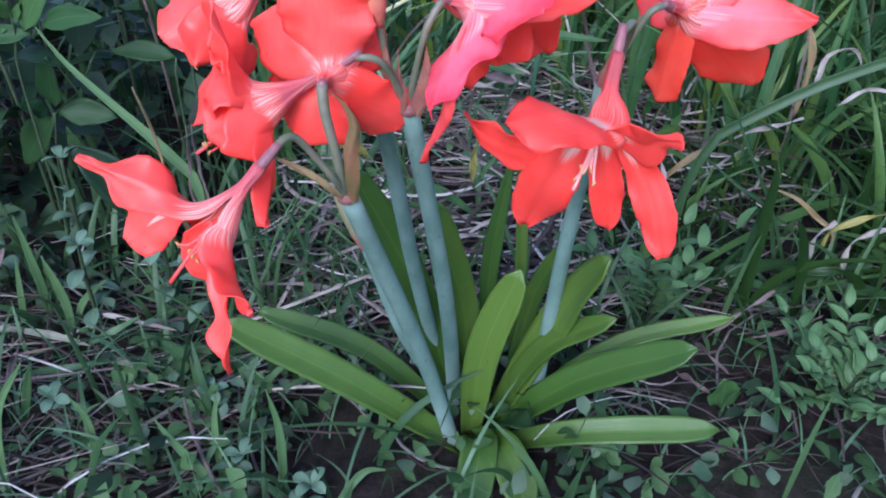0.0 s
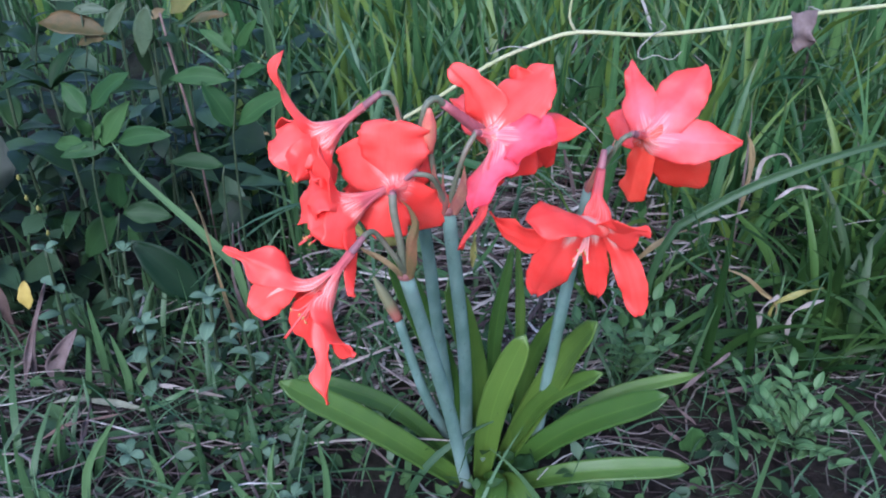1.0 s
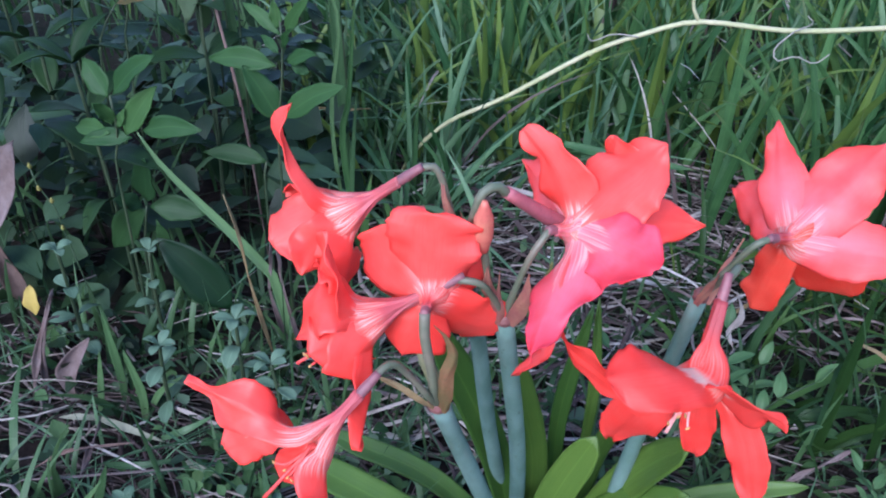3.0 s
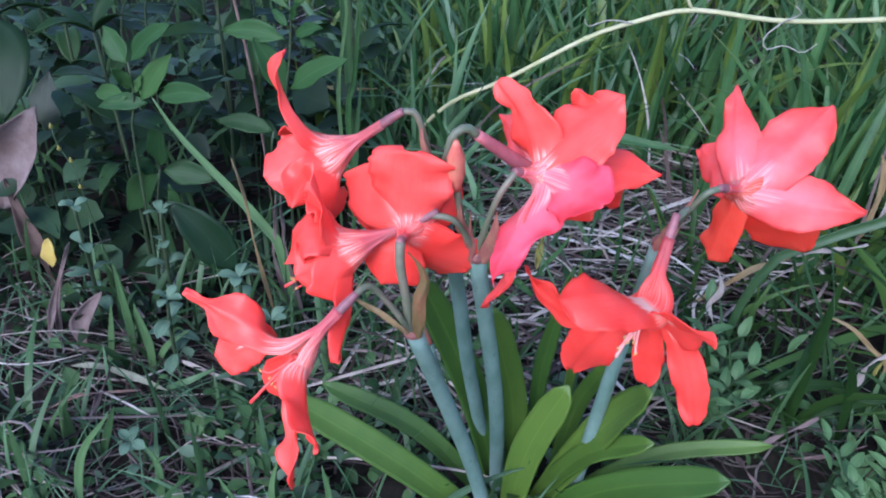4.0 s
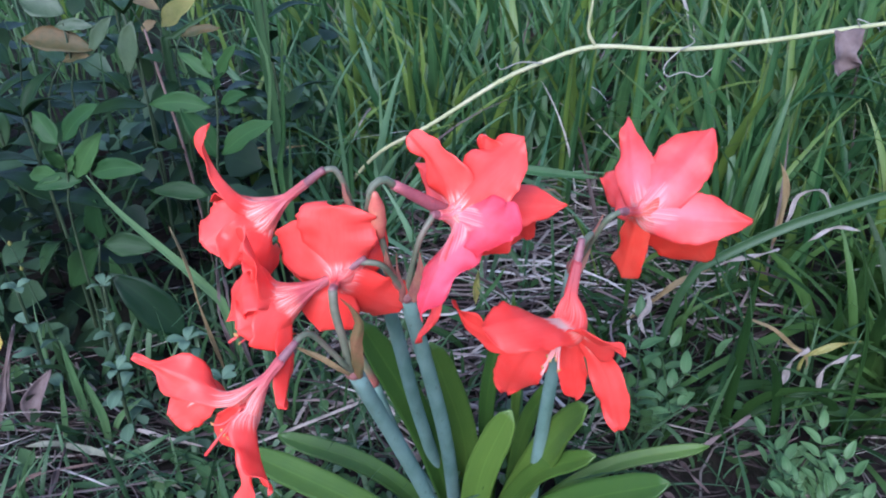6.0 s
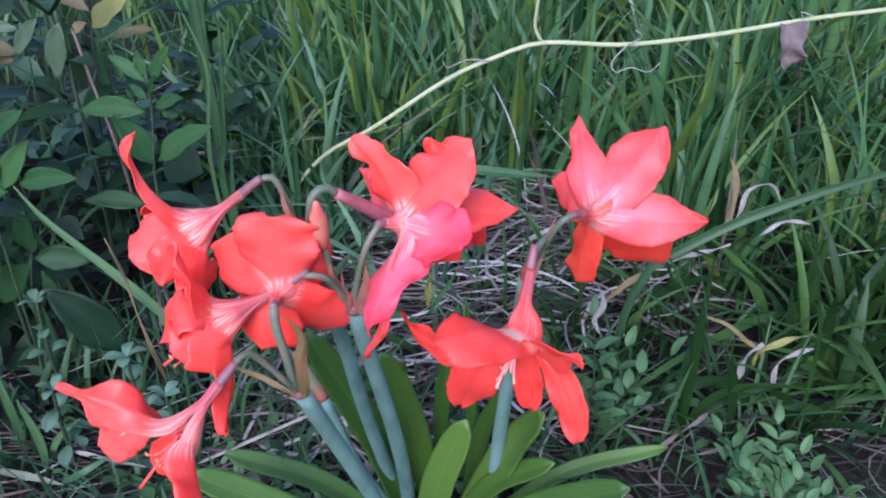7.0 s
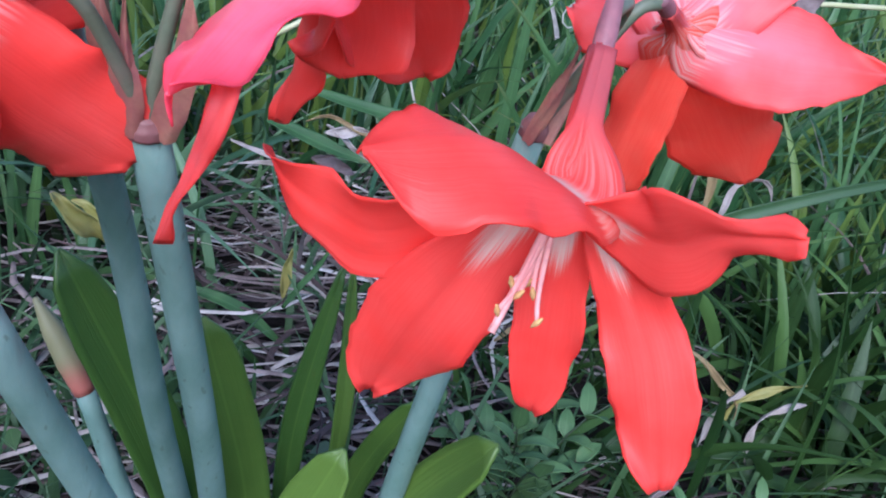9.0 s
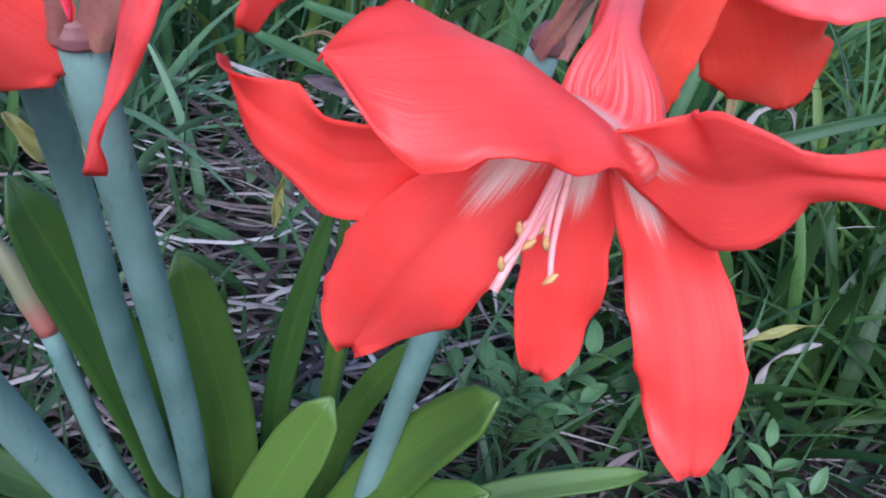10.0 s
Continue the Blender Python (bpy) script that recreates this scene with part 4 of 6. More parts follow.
def tall_grass():
    rng = np.random.default_rng(5)
    near = lambda a, b: step(a + 0.85 * (b - 0.8), -0.10, 0.18) * clump(a, b, 5, 1) * (1 if b > 0.95 else 0) * (0.07 if -0.14 < a < 0.36 and b < 1.22 else 1)
    out = []
    x, y = scatter(rng, 1350, -0.35, 1.3, 0.9, 1.5, near)
    h = rng.uniform(0.20, 0.42, len(x)) * np.interp(y + x * 0.3, (0.8, 1.1), (0.65, 1.0)) * np.interp(x, (-0.3, 0.15), (0.6, 1.0))
    out.append(blades(rng, x, y, h, rng.uniform(0.005, 0.0165, len(x)), np.abs(rng.normal(0.42, 0.30, len(x))) + np.where(y < 0.95, rng.uniform(0, 0.8, len(x)), 0), 8))
    x, y = scatter(rng, 2300, -0.8, 2.0, 1.3, 2.8, lambda a, b: step(a + 0.4 * (b - 1.3), -0.45, -0.1) * clump(a, b, 4, 2))
    out.append(blades(rng, x, y, rng.uniform(0.26, 0.52, len(x)) * np.interp(x, (-0.6, 0.1), (0.7, 1.0)), rng.uniform(0.008, 0.021, len(x)), np.abs(rng.normal(0.38, 0.30, len(x))), 7))
    x, y = scatter(rng, 4200, -3.5, 6.5, 2.7, 9.0, lambda a, b: clump(a, b, 2, 3))
    out.append(blades(rng, x, y, rng.uniform(0.35, 0.62, len(x)), rng.uniform(0.012, 0.024, len(x)), np.abs(rng.normal(0.3, 0.25, len(x))), 5))
    x, y = scatter(rng, 3200, -3.5, 4.0, -3.0, 2.8, lambda a, b: 0 if (abs(a) < 1.1 and -0.9 < b < 1.5) or (b > 1.3 and -0.8 < a < 2.0) else clump(a, b, 2, 6))
    out.append(blades(rng, x, y, rng.uniform(0.16, 0.40, len(x)), rng.uniform(0.008, 0.020, len(x)), np.abs(rng.normal(0.5, 0.3, len(x))), 4))
    v, f, u = joined(out)
    mesh_stuff("tall_grass", v, f, u, GRASS, "tall dense green grass with arching blades", "grass")


def sprawling_grass():
    """Broad dark blades that lean every way."""
    rng = np.random.default_rng(17)
    x, y = scatter(rng, 560, 0.26, 1.1, 0.70, 1.02, lambda a, b: step(a - 0.5 * (b - 0.66), 0.22, 0.40) * clump(a, b, 6, 41))
    out = [blades(rng, x, y, rng.uniform(0.10, 0.27, len(x)), rng.uniform(0.006, 0.016, len(x)), np.abs(rng.normal(0.85, 0.45, len(x))), 9)]
    x, y = scatter(rng, 60, 0.18, 0.34, 0.74, 1.02, lambda a, b: 1.0)
    out.append(blades(rng, x, y, rng.uniform(0.08, 0.18, len(x)), rng.uniform(0.004, 0.010, len(x)), np.abs(rng.normal(0.8, 0.4, len(x))), 8))
    v, f, u = joined(out)
    mesh_stuff("sprawling_grass", v, f, u, GRASS_DARK, "dark green broad grass blades leaning every way", "grass")


def misty_grass():
    """Paler bluish blades between the weeds and the tall grass."""
    rng = np.random.default_rng(19)
    x, y = scatter(rng, 190, -0.34, 0.12, 0.88, 1.4, lambda a, b: clump(a, b, 6, 51) * step(a + 0.5 * (b - 0.9), -0.22, 0.0) * (0.06 if a > -0.10 and b < 1.2 else 1))
    v, f, u = blades(rng, x, y, rng.uniform(0.14, 0.36, len(x)), rng.uniform(0.005, 0.013, len(x)), np.abs(rng.normal(0.75, 0.4, len(x))), 9)
    mesh_stuff("misty_grass", v, f, u, GRASS_MIST, "pale bluish grass blades leaning over straw", "grass")


def dry_grass():
    """Bleached blades caught among the green ones."""
    rng = np.random.default_rng(14)
    x, y = scatter(rng, 130, -0.15, 1.2, 0.86, 1.6, lambda a, b: clump(a, b, 5, 33))
    out = [blades(rng, x, y, rng.uniform(0.14, 0.36, len(x)), rng.uniform(0.003, 0.008, len(x)), np.abs(rng.normal(0.9, 0.45, len(x))), 8)]
    x, y = scatter(rng, 160, -0.5, 2.0, 1.5, 3.0, lambda a, b: clump(a, b, 4, 34))
    out.append(blades(rng, x, y, rng.uniform(0.24, 0.46, len(x)), rng.uniform(0.004, 0.010, len(x)), np.abs(rng.normal(0.8, 0.4, len(x))), 7))
    v, f, u = joined(out)
    mesh_stuff("dry_grass", v, f, u, STRAW, "bleached dry blades among green grass", "grass")


def low_grass():
    rng = np.random.default_rng(9)
    out = []
    keep = lambda a, b: clump(a, b, 7, 5) * (0.15 if (abs(a - 0.05) < 0.2 and b > 0.5) else 1) * (0.1 if a > 0.15 else 1)
    x, y = scatter(rng, 340, -0.75, 0.75, 0.40, 0.95, keep)
    out.append(blades(rng, x, y, rng.uniform(0.06, 0.16, len(x)), rng.uniform(0.0035, 0.0095, len(x)), np.abs(rng.normal(0.45, 0.35, len(x))), 7))
    x, y = scatter(rng, 300, -0.30, 0.45, 0.62, 1.15, lambda a, b: clump(a, b, 6, 8) * (0.25 if 0.0 < a < 0.34 and 0.78 < b else 1))
    out.append(blades(rng, x, y, rng.uniform(0.08, 0.20, len(x)), rng.uniform(0.003, 0.007, len(x)), np.abs(rng.normal(0.7, 0.4, len(x))), 6))
    x, y = scatter(rng, 700, -1.6, -0.2, 0.9, 2.6, lambda a, b: clump(a, b, 5, 4))
    out.append(blades(rng, x, y, rng.uniform(0.15, 0.34, len(x)), rng.uniform(0.004, 0.009, len(x)), np.abs(rng.normal(0.5, 0.3, len(x))), 6))
    v, f, u = joined(out)
    mesh_stuff("low_grass", v, f, u, GRASS_BLUE, "short bluish green grass blades among weeds", "grass")


def fine_grass():
    """Thin blades and dry threads between the creeping weeds."""
    rng = np.random.default_rng(23)
    x, y = scatter(rng, 330, -0.60, 0.10, 0.44, 0.85, lambda a, b: clump(a, b, 9, 61) * (0.3 if abs(a - 0.05) < 0.1 else 1))
    out = [blades(rng, x, y, rng.uniform(0.04, 0.13, len(x)), rng.uniform(0.0014, 0.0042, len(x)), np.abs(rng.normal(0.85, 0.45, len(x))), 8)]
    x, y = scatter(rng, 160, 0.12, 0.60, 0.46, 0.80, lambda a, b: clump(a, b, 9, 63))
    out.append(blades(rng, x, y, rng.uniform(0.03, 0.10, len(x)), rng.uniform(0.0012, 0.0036, len(x)), np.abs(rng.normal(0.9, 0.45, len(x))), 8))
    v, f, u = joined(out)
    mesh_stuff("fine_grass", v, f, u, GRASS_MIST, "thin pale green grass blades between creeping weeds", "grass")


def litter():
    """Dry stalks that lie criss-cross on the soil."""
    rng = np.random.default_rng(3)
    out = []

    def lay(n, x0, x1, y0, y1, keep, lo, hi, wide, zmax):
        x, y = scatter(rng, n, x0, x1, y0, y1, keep)
        seg = 5
        L = rng.uniform(lo, hi, n)
        az = rng.normal(0.1, 0.65, n)
        s = np.linspace(-0.5, 0.5, seg + 1)[None, :]
        curve = rng.normal(0, 0.35, n)[:, None]
        ang = az[:, None] + curve * s * 2
        cx = x[:, None] + L[:, None] * s * np.cos(ang)
        cy = y[:, None] + L[:, None] * s * np.sin(ang)
        z0 = ground_z(x, y) + 0.004 + rng.uniform(0, 1, n) ** 2 * zmax
        cz = z0[:, None] + rng.normal(0, 0.10, n)[:, None] * L[:, None] * s + 0.02 * rng.random(n)[:, None] * (0.25 - s ** 2)
        w = rng.uniform(*wide, n)[:, None] * np.interp(s, (-0.5, -0.3, 0.3, 0.5), (0.6, 1, 0.9, 0.3))
        v = np.empty((n, seg + 1, 3, 3))
        for k, q in enumerate((-0.5, 0.0, 0.5)):
            v[:, :, k, 0] = cx - np.sin(ang) * w * q
            v[:, :, k, 1] = cy + np.cos(ang) * w * q
            v[:, :, k, 2] = cz + (0.35 * w if k == 1 else 0)
        base = (np.arange(n) * (seg + 1) * 3)[:, None, None]
        i, k = np.meshgrid(np.arange(seg), np.arange(2), indexing="ij")
        a = (i * 3 + k).ravel()[None, :]
        f = (base + np.stack([a, a + 1, a + 4, a + 3], -1)).reshape(-1, 4)
        uv = np.zeros((n * (seg + 1) * 3, 2))
        out.append((v.reshape(-1, 3), f, uv))

    lay(720, -0.20, 0.42, 0.68, 1.34, lambda a, b: 1.0 if b > 0.88 or a < 0.2 else 0.05, 0.07, 0.24, (0.0018, 0.0062), 0.07)
    v, f, u = joined(out)
    mesh_stuff("straw_litter", v, f, u, STRAW, "tangled bleached grey straw lying on soil", "straw")
    out.clear()
    lay(380, -0.8, 0.9, 0.42, 1.3, lambda a, b: clump(a, b, 6, 7), 0.04, 0.18, (0.0012, 0.004), 0.03)
    lay(130, -0.6, -0.15, 0.45, 0.75, lambda a, b: 1.0, 0.06, 0.20, (0.0014, 0.0046), 0.03)
    lay(130, 0.12, 0.55, 0.5, 0.85, lambda a, b: 1.0, 0.05, 0.18, (0.0014, 0.0040), 0.03)
    v, f, u = joined(out)
    mesh_stuff("twig_litter", v, f, u, TWIGS, "dark brown dry stalks scattered on soil", "litter")
    out.clear()
    lay(190, -0.6, -0.06, 0.45, 0.88, lambda a, b: clump(a, b, 7, 12) + 0.2, 0.05, 0.20, (0.0009, 0.0036), 0.05)
    lay(34, 0.12, 0.6, 0.5, 0.9, lambda a, b: 1.0, 0.04, 0.16, (0.0008, 0.0028), 0.05)
    v, f, u = joined(out)
    mesh_stuff("pale_straw", v, f, u, STRAW, "few bleached straws lying among weeds", "straw")


def undergrowth():
    """Small rounded leaves of creeping weeds, close to the soil."""
    rng = np.random.default_rng(11)
    t = np.linspace(0, 1, 5)
    prof = np.array((0.06, 0.8, 1.0, 0.62, 0.04))
    out = []

    def leaves(n, x0, x1, y0, y1, keep, lo, hi, top):
        x, y = scatter(rng, n, x0, x1, y0, y1, keep)
        L = rng.uniform(lo, hi, n)
        W = L * rng.uniform(0.45, 0.8, n)
        az = rng.uniform(0, 2 * np.pi, n)
        el = rng.normal(0.15, 0.45, n)
        z = ground_z(x, y) + 0.006 + rng.uniform(0, 1, n) ** 1.4 * top
        d = np.stack([np.cos(az) * np.cos(el), np.sin(az) * np.cos(el), np.sin(el)], 1)
        sd = np.stack([-np.sin(az), np.cos(az), rng.normal(0, 0.3, n)], 1)
        up = np.cross(d, sd)
        v = np.empty((n, 5, 3, 3))
        o = np.stack([x, y, z], 1)
        for i in range(5):
            for k, q in enumerate((-0.5, 0.0, 0.5)):
                v[:, i, k] = o + d * (L * t[i])[:, None] + sd * (W * prof[i] * q)[:, None] + up * ((abs(q) * 0.22 * W * prof[i]) - 0.25 * L * t[i] ** 2)[:, None]
        base = (np.arange(n) * 15)[:, None, None]
        i, k = np.meshgrid(np.arange(4), np.arange(2), indexing="ij")
        a = (i * 3 + k).ravel()[None, :]
        f = (base + np.stack([a, a + 1, a + 4, a + 3], -1)).reshape(-1, 4)
        uv = np.empty((n, 5, 3, 2))
        uv[..., 0] = np.array((0, 0.5, 1))[None, None, :]
        uv[..., 1] = t[None, :, None]
        out.append((v.reshape(-1, 3), f, uv.reshape(-1, 2)))

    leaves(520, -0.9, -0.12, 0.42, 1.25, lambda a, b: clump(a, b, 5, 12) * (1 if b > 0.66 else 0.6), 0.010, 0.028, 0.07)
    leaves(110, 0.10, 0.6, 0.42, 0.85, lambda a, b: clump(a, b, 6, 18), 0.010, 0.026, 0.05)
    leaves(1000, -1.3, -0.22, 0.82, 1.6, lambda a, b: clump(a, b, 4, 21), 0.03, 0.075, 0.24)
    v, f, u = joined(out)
    mesh_stuff("undergrowth", v, f, u, UNDER_SHADED, "small green creeping weed leaves with shade painted in", "weeds")
    out.clear()
    leaves(620, -0.30, 0.16, 0.40, 0.66, lambda a, b: clump(a, b, 7, 15), 0.008, 0.022, 0.06)
    leaves(240, -0.18, 0.36, 0.66, 1.05, lambda a, b: clump(a, b, 9, 35) ** 2, 0.010, 0.026, 0.06)
    leaves(190, -0.55, -0.12, 0.44, 0.80, lambda a, b: clump(a, b, 8, 25) ** 2, 0.010, 0.026, 0.06)
    leaves(90, 0.05, 0.40, 0.42, 0.56, lambda a, b: clump(a, b, 8, 28), 0.010, 0.026, 0.05)
    v, f, u = joined(out)
    mesh_stuff("creeping_weeds", v, f, u, CLOVER, "low grey-green leaves of creeping weeds", "weeds")


tall_grass()
misty_grass()
sprawling_grass()
dry_grass()
low_grass()
fine_grass()
litter()
undergrowth()

# ---- single weeds ----


def leaf_blade(name, base, direction, length, width, material, parent, droop=0.25, fold=0.25, roll=0.0, widest=0.4, label="", wave=0.0, seed=0, thick=0.0005, towards=None):
    """One leaf: pointed oval with a folded midrib, drooping towards its tip."""
    base, d = V(base), V(direction).normalized()
    flat = V((d.x, d.y, 0))
    n = 10
    end = base + d * length
    mid = base + d * length * 0.5 + V((0, 0, droop * length * 0.28))
    tip = end - V((0, 0, droop * length * 0.45))
    c = spline([base, mid, tip], n)
    tg = tangents(c)
    side, nrm, w = [], [], []
    ref = V((0, 0, 1)) if flat.length > 0.25 else V((0, -1, 0.3))
    ref = V(towards) if towards else ref
    for i, t in enumerate(tg):
        s = rotated(t.cross(ref).normalized(), t, roll)
        side.append(s)
        nrm.append(s.cross(t).normalized())
        w.append(width * float(np.interp(i / n, (0, 0.06, widest * 0.55, widest, widest + (1 - widest) * 0.5, widest + (1 - widest) * 0.8, 1), (0.06, 0.22, 0.82, 1.0, 0.74, 0.36, 0.02))))
    rng = random.Random(seed)
    ph = rng.uniform(0, 6)
    ripple = (lambda s, q: wave * math.sin(14 * s + ph + q) * q * q) if wave else None
    return part(name, ribbon(bmesh.new(), c, side, nrm, w, [fold] * (n + 1), 6, ruffle=ripple), material, parent, label, thick)


def leafy_weed(base, top, nodes, leaf, material=WEED_SHADED, seed=0, label="", lower=0.25, wide=0.37, name="leafy_weed", stem_material=STEM, el=(0.15, 0.5), whorl=3, blunt=False):
    """Upright weed: a stem with pairs of pointed leaves and a tuft at the top."""
    base, top = V(base), V(top)
    rng = random.Random(seed)
    w = thing(name, base, label or "upright weed with pointed green leaves", "weed", "small weeds" if name == "small_weed" else "tall weeds")
    line = spline([base - V((0, 0, 0.01)), base.lerp(top, 0.5) + V((rng.uniform(-0.01, 0.01), rng.uniform(-0.01, 0.01), 0)), top], 20)
    stem("stem", line[::4] + [top], (0.0028, 0.0018), stem_material, w, "", 12, 7)
    az = rng.uniform(0, 6)
    for k in range(nodes):
        f = lower + (1 - lower) * k / max(1, nodes - 1)
        p = line[min(20, int(f * 20))]
        size = leaf * (0.75 + 0.35 * rng.random()) * (1.0 if k < nodes - 1 else 0.8)
        count = 2 if k < nodes - 1 else whorl + 1
        for j in range(count):
            a = az + k * 1.57 + j * 2 * math.pi / count + rng.uniform(-0.25, 0.25)
            e = rng.uniform(*el) + (0.22 if k == nodes - 1 else 0.0)
            leaf_blade("leaf", p, (math.cos(a) * math.cos(e), math.sin(a) * math.cos(e), math.sin(e)), size, size * wide, material, w, rng.uniform(0.15, 0.45), rng.uniform(0.12, 0.35), rng.uniform(-0.3, 0.3), 0.62 if blunt else 0.4, seed=rng.randint(0, 999))
    return w


def pinnate_weed(base, fronds, length, leaflets, leaflet, material=WEED_PALE, seed=0, label="", spread=(0.35, 0.9), start=0.0, wide=0.43):
    """Low weed whose fronds carry paired oval leaflets."""
    base = V(base)
    rng = random.Random(seed)
    w = thing("feathery_weed", base, label or "low weed with paired pale green leaflets", "weed", "feathery weeds")
    for k in range(fronds):
        a = start + 2 * math.pi * k / fronds + rng.uniform(-0.3, 0.3)
        e = rng.uniform(*spread)
        L = length * rng.uniform(0.75, 1.1)
        d = V((math.cos(a) * math.cos(e), math.sin(a) * math.cos(e), math.sin(e)))
        pts = [base, base + d * L * 0.5 + V((0, 0, 0.12 * L)), base + d * L - V((0, 0, 0.10 * L))]
        fr = stem("frond", pts, (0.0012, 0.0006), STEM, w, "", 8, 6)
        line = spline(pts, 20)
        sd = d.cross(V((0, 0, 1))).normalized()
        for j in range(leaflets):
            p = line[int(20 * (0.3 + 0.66 * j / leaflets))]
            for sgn in (-1, 1):
                dd = d * 0.55 + sd * sgn * 0.85 + V((0, 0, rng.uniform(-0.1, 0.3)))
                leaf_blade("leaflet", p, dd, leaflet * rng.uniform(0.8, 1.1), leaflet * wide, material, fr, 0.2, 0.25, rng.uniform(-0.3, 0.3), 0.38, seed=j)
        leaf_blade("leaflet", line[20], d, leaflet, leaflet * wide, material, fr, 0.2, 0.25, 0, 0.38)
    return w


def blade_thing(points, width, material, label, name="grass_blade", category="grass blade", cup=0.35, twist=0.4, face=(0, -0.6, 1)):
    n = 16
    c = spline(points, n)
    tg = tangents(c)
    side, nrm, w = [], [], []
    for i, t in enumerate(tg):
        s = rotated(t.cross(V(face)).normalized(), t, twist * i / n)
        side.append(s)
        nrm.append(s.cross(t).normalized())
        w.append(width * float(np.interp(i / n, (0, 0.15, 0.5, 0.85, 1), (0.55, 0.85, 1.0, 0.5, 0.03))))
    ob = part(name, ribbon(bmesh.new(), c, side, nrm, w, [cup] * (n + 1), 6), material, None, "", 0.0005)
    return tagged(ob, label, category)


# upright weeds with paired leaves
leafy_weed((-0.45, 0.86, 0.0), (-0.45, 0.83, 0.34), 4, 0.085, WEED_SHADED, 15, "upright weed with pointed green leaves", 0.55)
leafy_weed((-0.40, 1.02, 0.0), (-0.39, 1.00, 0.40), 6, 0.095, WEED_SHADED, 23, "tall weed with pointed green leaves")
leafy_weed((-0.56, 1.00, 0.0), (-0.57, 0.98, 0.42), 6, 0.095, WEED_SHADED, 31, "tall weed with pointed green leaves")
leafy_weed((-0.25, 1.20, 0.0), (-0.27, 1.18, 0.40), 6, 0.095, WEED_SHADED, 37, "tall weed with pointed green leaves")
leafy_weed((-0.70, 1.15, 0.0), (-0.70, 1.12, 0.48), 6, 0.095, WEED_SHADED, 41, "tall weed with pointed green leaves")
leafy_weed((-0.50, 1.25, 0.0), (-0.50, 1.25, 0.50), 6, 0.095, WEED_SHADED, 43, "tall weed with pointed green leaves")
leafy_weed((-0.80, 0.90, 0.0), (-0.82, 0.88, 0.36), 5, 0.095, WEED_SHADED, 47, "upright weed with pointed green leaves")

def placed_weed(label, line, leaves, material):
    """A weed with a stem and leaves that run from a base to a tip."""
    w = thing("broad_leaf_weed", line[0], label, "weed")
    stem("stem", [V(line[0]) - V((0, 0, 0.01))] + line[1:], (0.0020, 0.0011), STEM, w, "", 14, 7)
    for k, (base, tip, width) in enumerate(leaves):
        d = V(tip) - V(base)
        leaf_blade("leaf", base, d, d.length, width * 1.22, material, w, 0.12, 0.25, 0.25 * math.sin(2.3 * k), 0.42, wave=0.0015, seed=k, towards=(0.25 * math.sin(3.1 * k), -0.75, 0.65))


placed_weed("upright weed with pointed mid-green leaves in a tuft", [(-0.256, 0.85, 0.0), (-0.256, 0.85, 0.257), (-0.249, 0.85, 0.313), (-0.244, 0.85, 0.358), (-0.244, 0.85, 0.392)], [((-0.249, 0.85, 0.289), (-0.179, 0.83, 0.343), 0.0228), ((-0.253, 0.85, 0.285), (-0.286, 0.85, 0.347), 0.026), ((-0.252, 0.85, 0.345), (-0.327, 0.87, 0.343), 0.021), ((-0.24, 0.85, 0.349), (-0.205, 0.83, 0.371), 0.0132), ((-0.236, 0.85, 0.347), (-0.219, 0.85, 0.34), 0.0117), ((-0.245, 0.85, 0.377), (-0.286, 0.87, 0.402), 0.0121), ((-0.24, 0.85, 0.377), (-0.209, 0.83, 0.426), 0.0121), ((-0.247, 0.85, 0.383), (-0.249, 0.85, 0.413), 0.011), ((-0.248, 0.85, 0.358), (-0.27, 0.87, 0.369), 0.0088), ((-0.244, 0.85, 0.364), (-0.228, 0.83, 0.394), 0.0077)], WEED_FRESH)
placed_weed("weed with upward pointed green leaves", [(-0.411, 0.8, 0.0), (-0.411, 0.8, 0.235), (-0.402, 0.8, 0.283), (-0.402, 0.8, 0.324)], [((-0.399, 0.8, 0.326), (-0.34, 0.78, 0.382), 0.0204), ((-0.394, 0.8, 0.283), (-0.353, 0.8, 0.342), 0.0216), ((-0.404, 0.8, 0.322), (-0.433, 0.82, 0.354), 0.022), ((-0.403, 0.8, 0.295), (-0.411, 0.78, 0.327), 0.0132), ((-0.4, 0.8, 0.29), (-0.389, 0.8, 0.313), 0.0084), ((-0.411, 0.8, 0.283), (-0.457, 0.82, 0.278), 0.018), ((-0.376, 0.8, 0.289), (-0.307, 0.78, 0.309), 0.0204), ((-0.388, 0.8, 0.28), (-0.444, 0.8, 0.273), 0.0168)], WEED_FRESH)
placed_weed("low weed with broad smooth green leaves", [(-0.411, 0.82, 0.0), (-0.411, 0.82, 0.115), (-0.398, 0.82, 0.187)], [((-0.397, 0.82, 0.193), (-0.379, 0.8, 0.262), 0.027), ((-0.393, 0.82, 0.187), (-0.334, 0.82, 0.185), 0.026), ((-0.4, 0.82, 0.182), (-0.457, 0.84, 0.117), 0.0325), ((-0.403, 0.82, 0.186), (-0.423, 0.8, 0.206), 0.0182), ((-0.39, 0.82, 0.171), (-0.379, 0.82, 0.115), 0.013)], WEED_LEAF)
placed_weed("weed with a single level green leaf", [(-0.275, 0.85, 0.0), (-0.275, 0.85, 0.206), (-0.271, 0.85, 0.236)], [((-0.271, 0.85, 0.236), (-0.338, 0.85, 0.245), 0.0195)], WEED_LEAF)
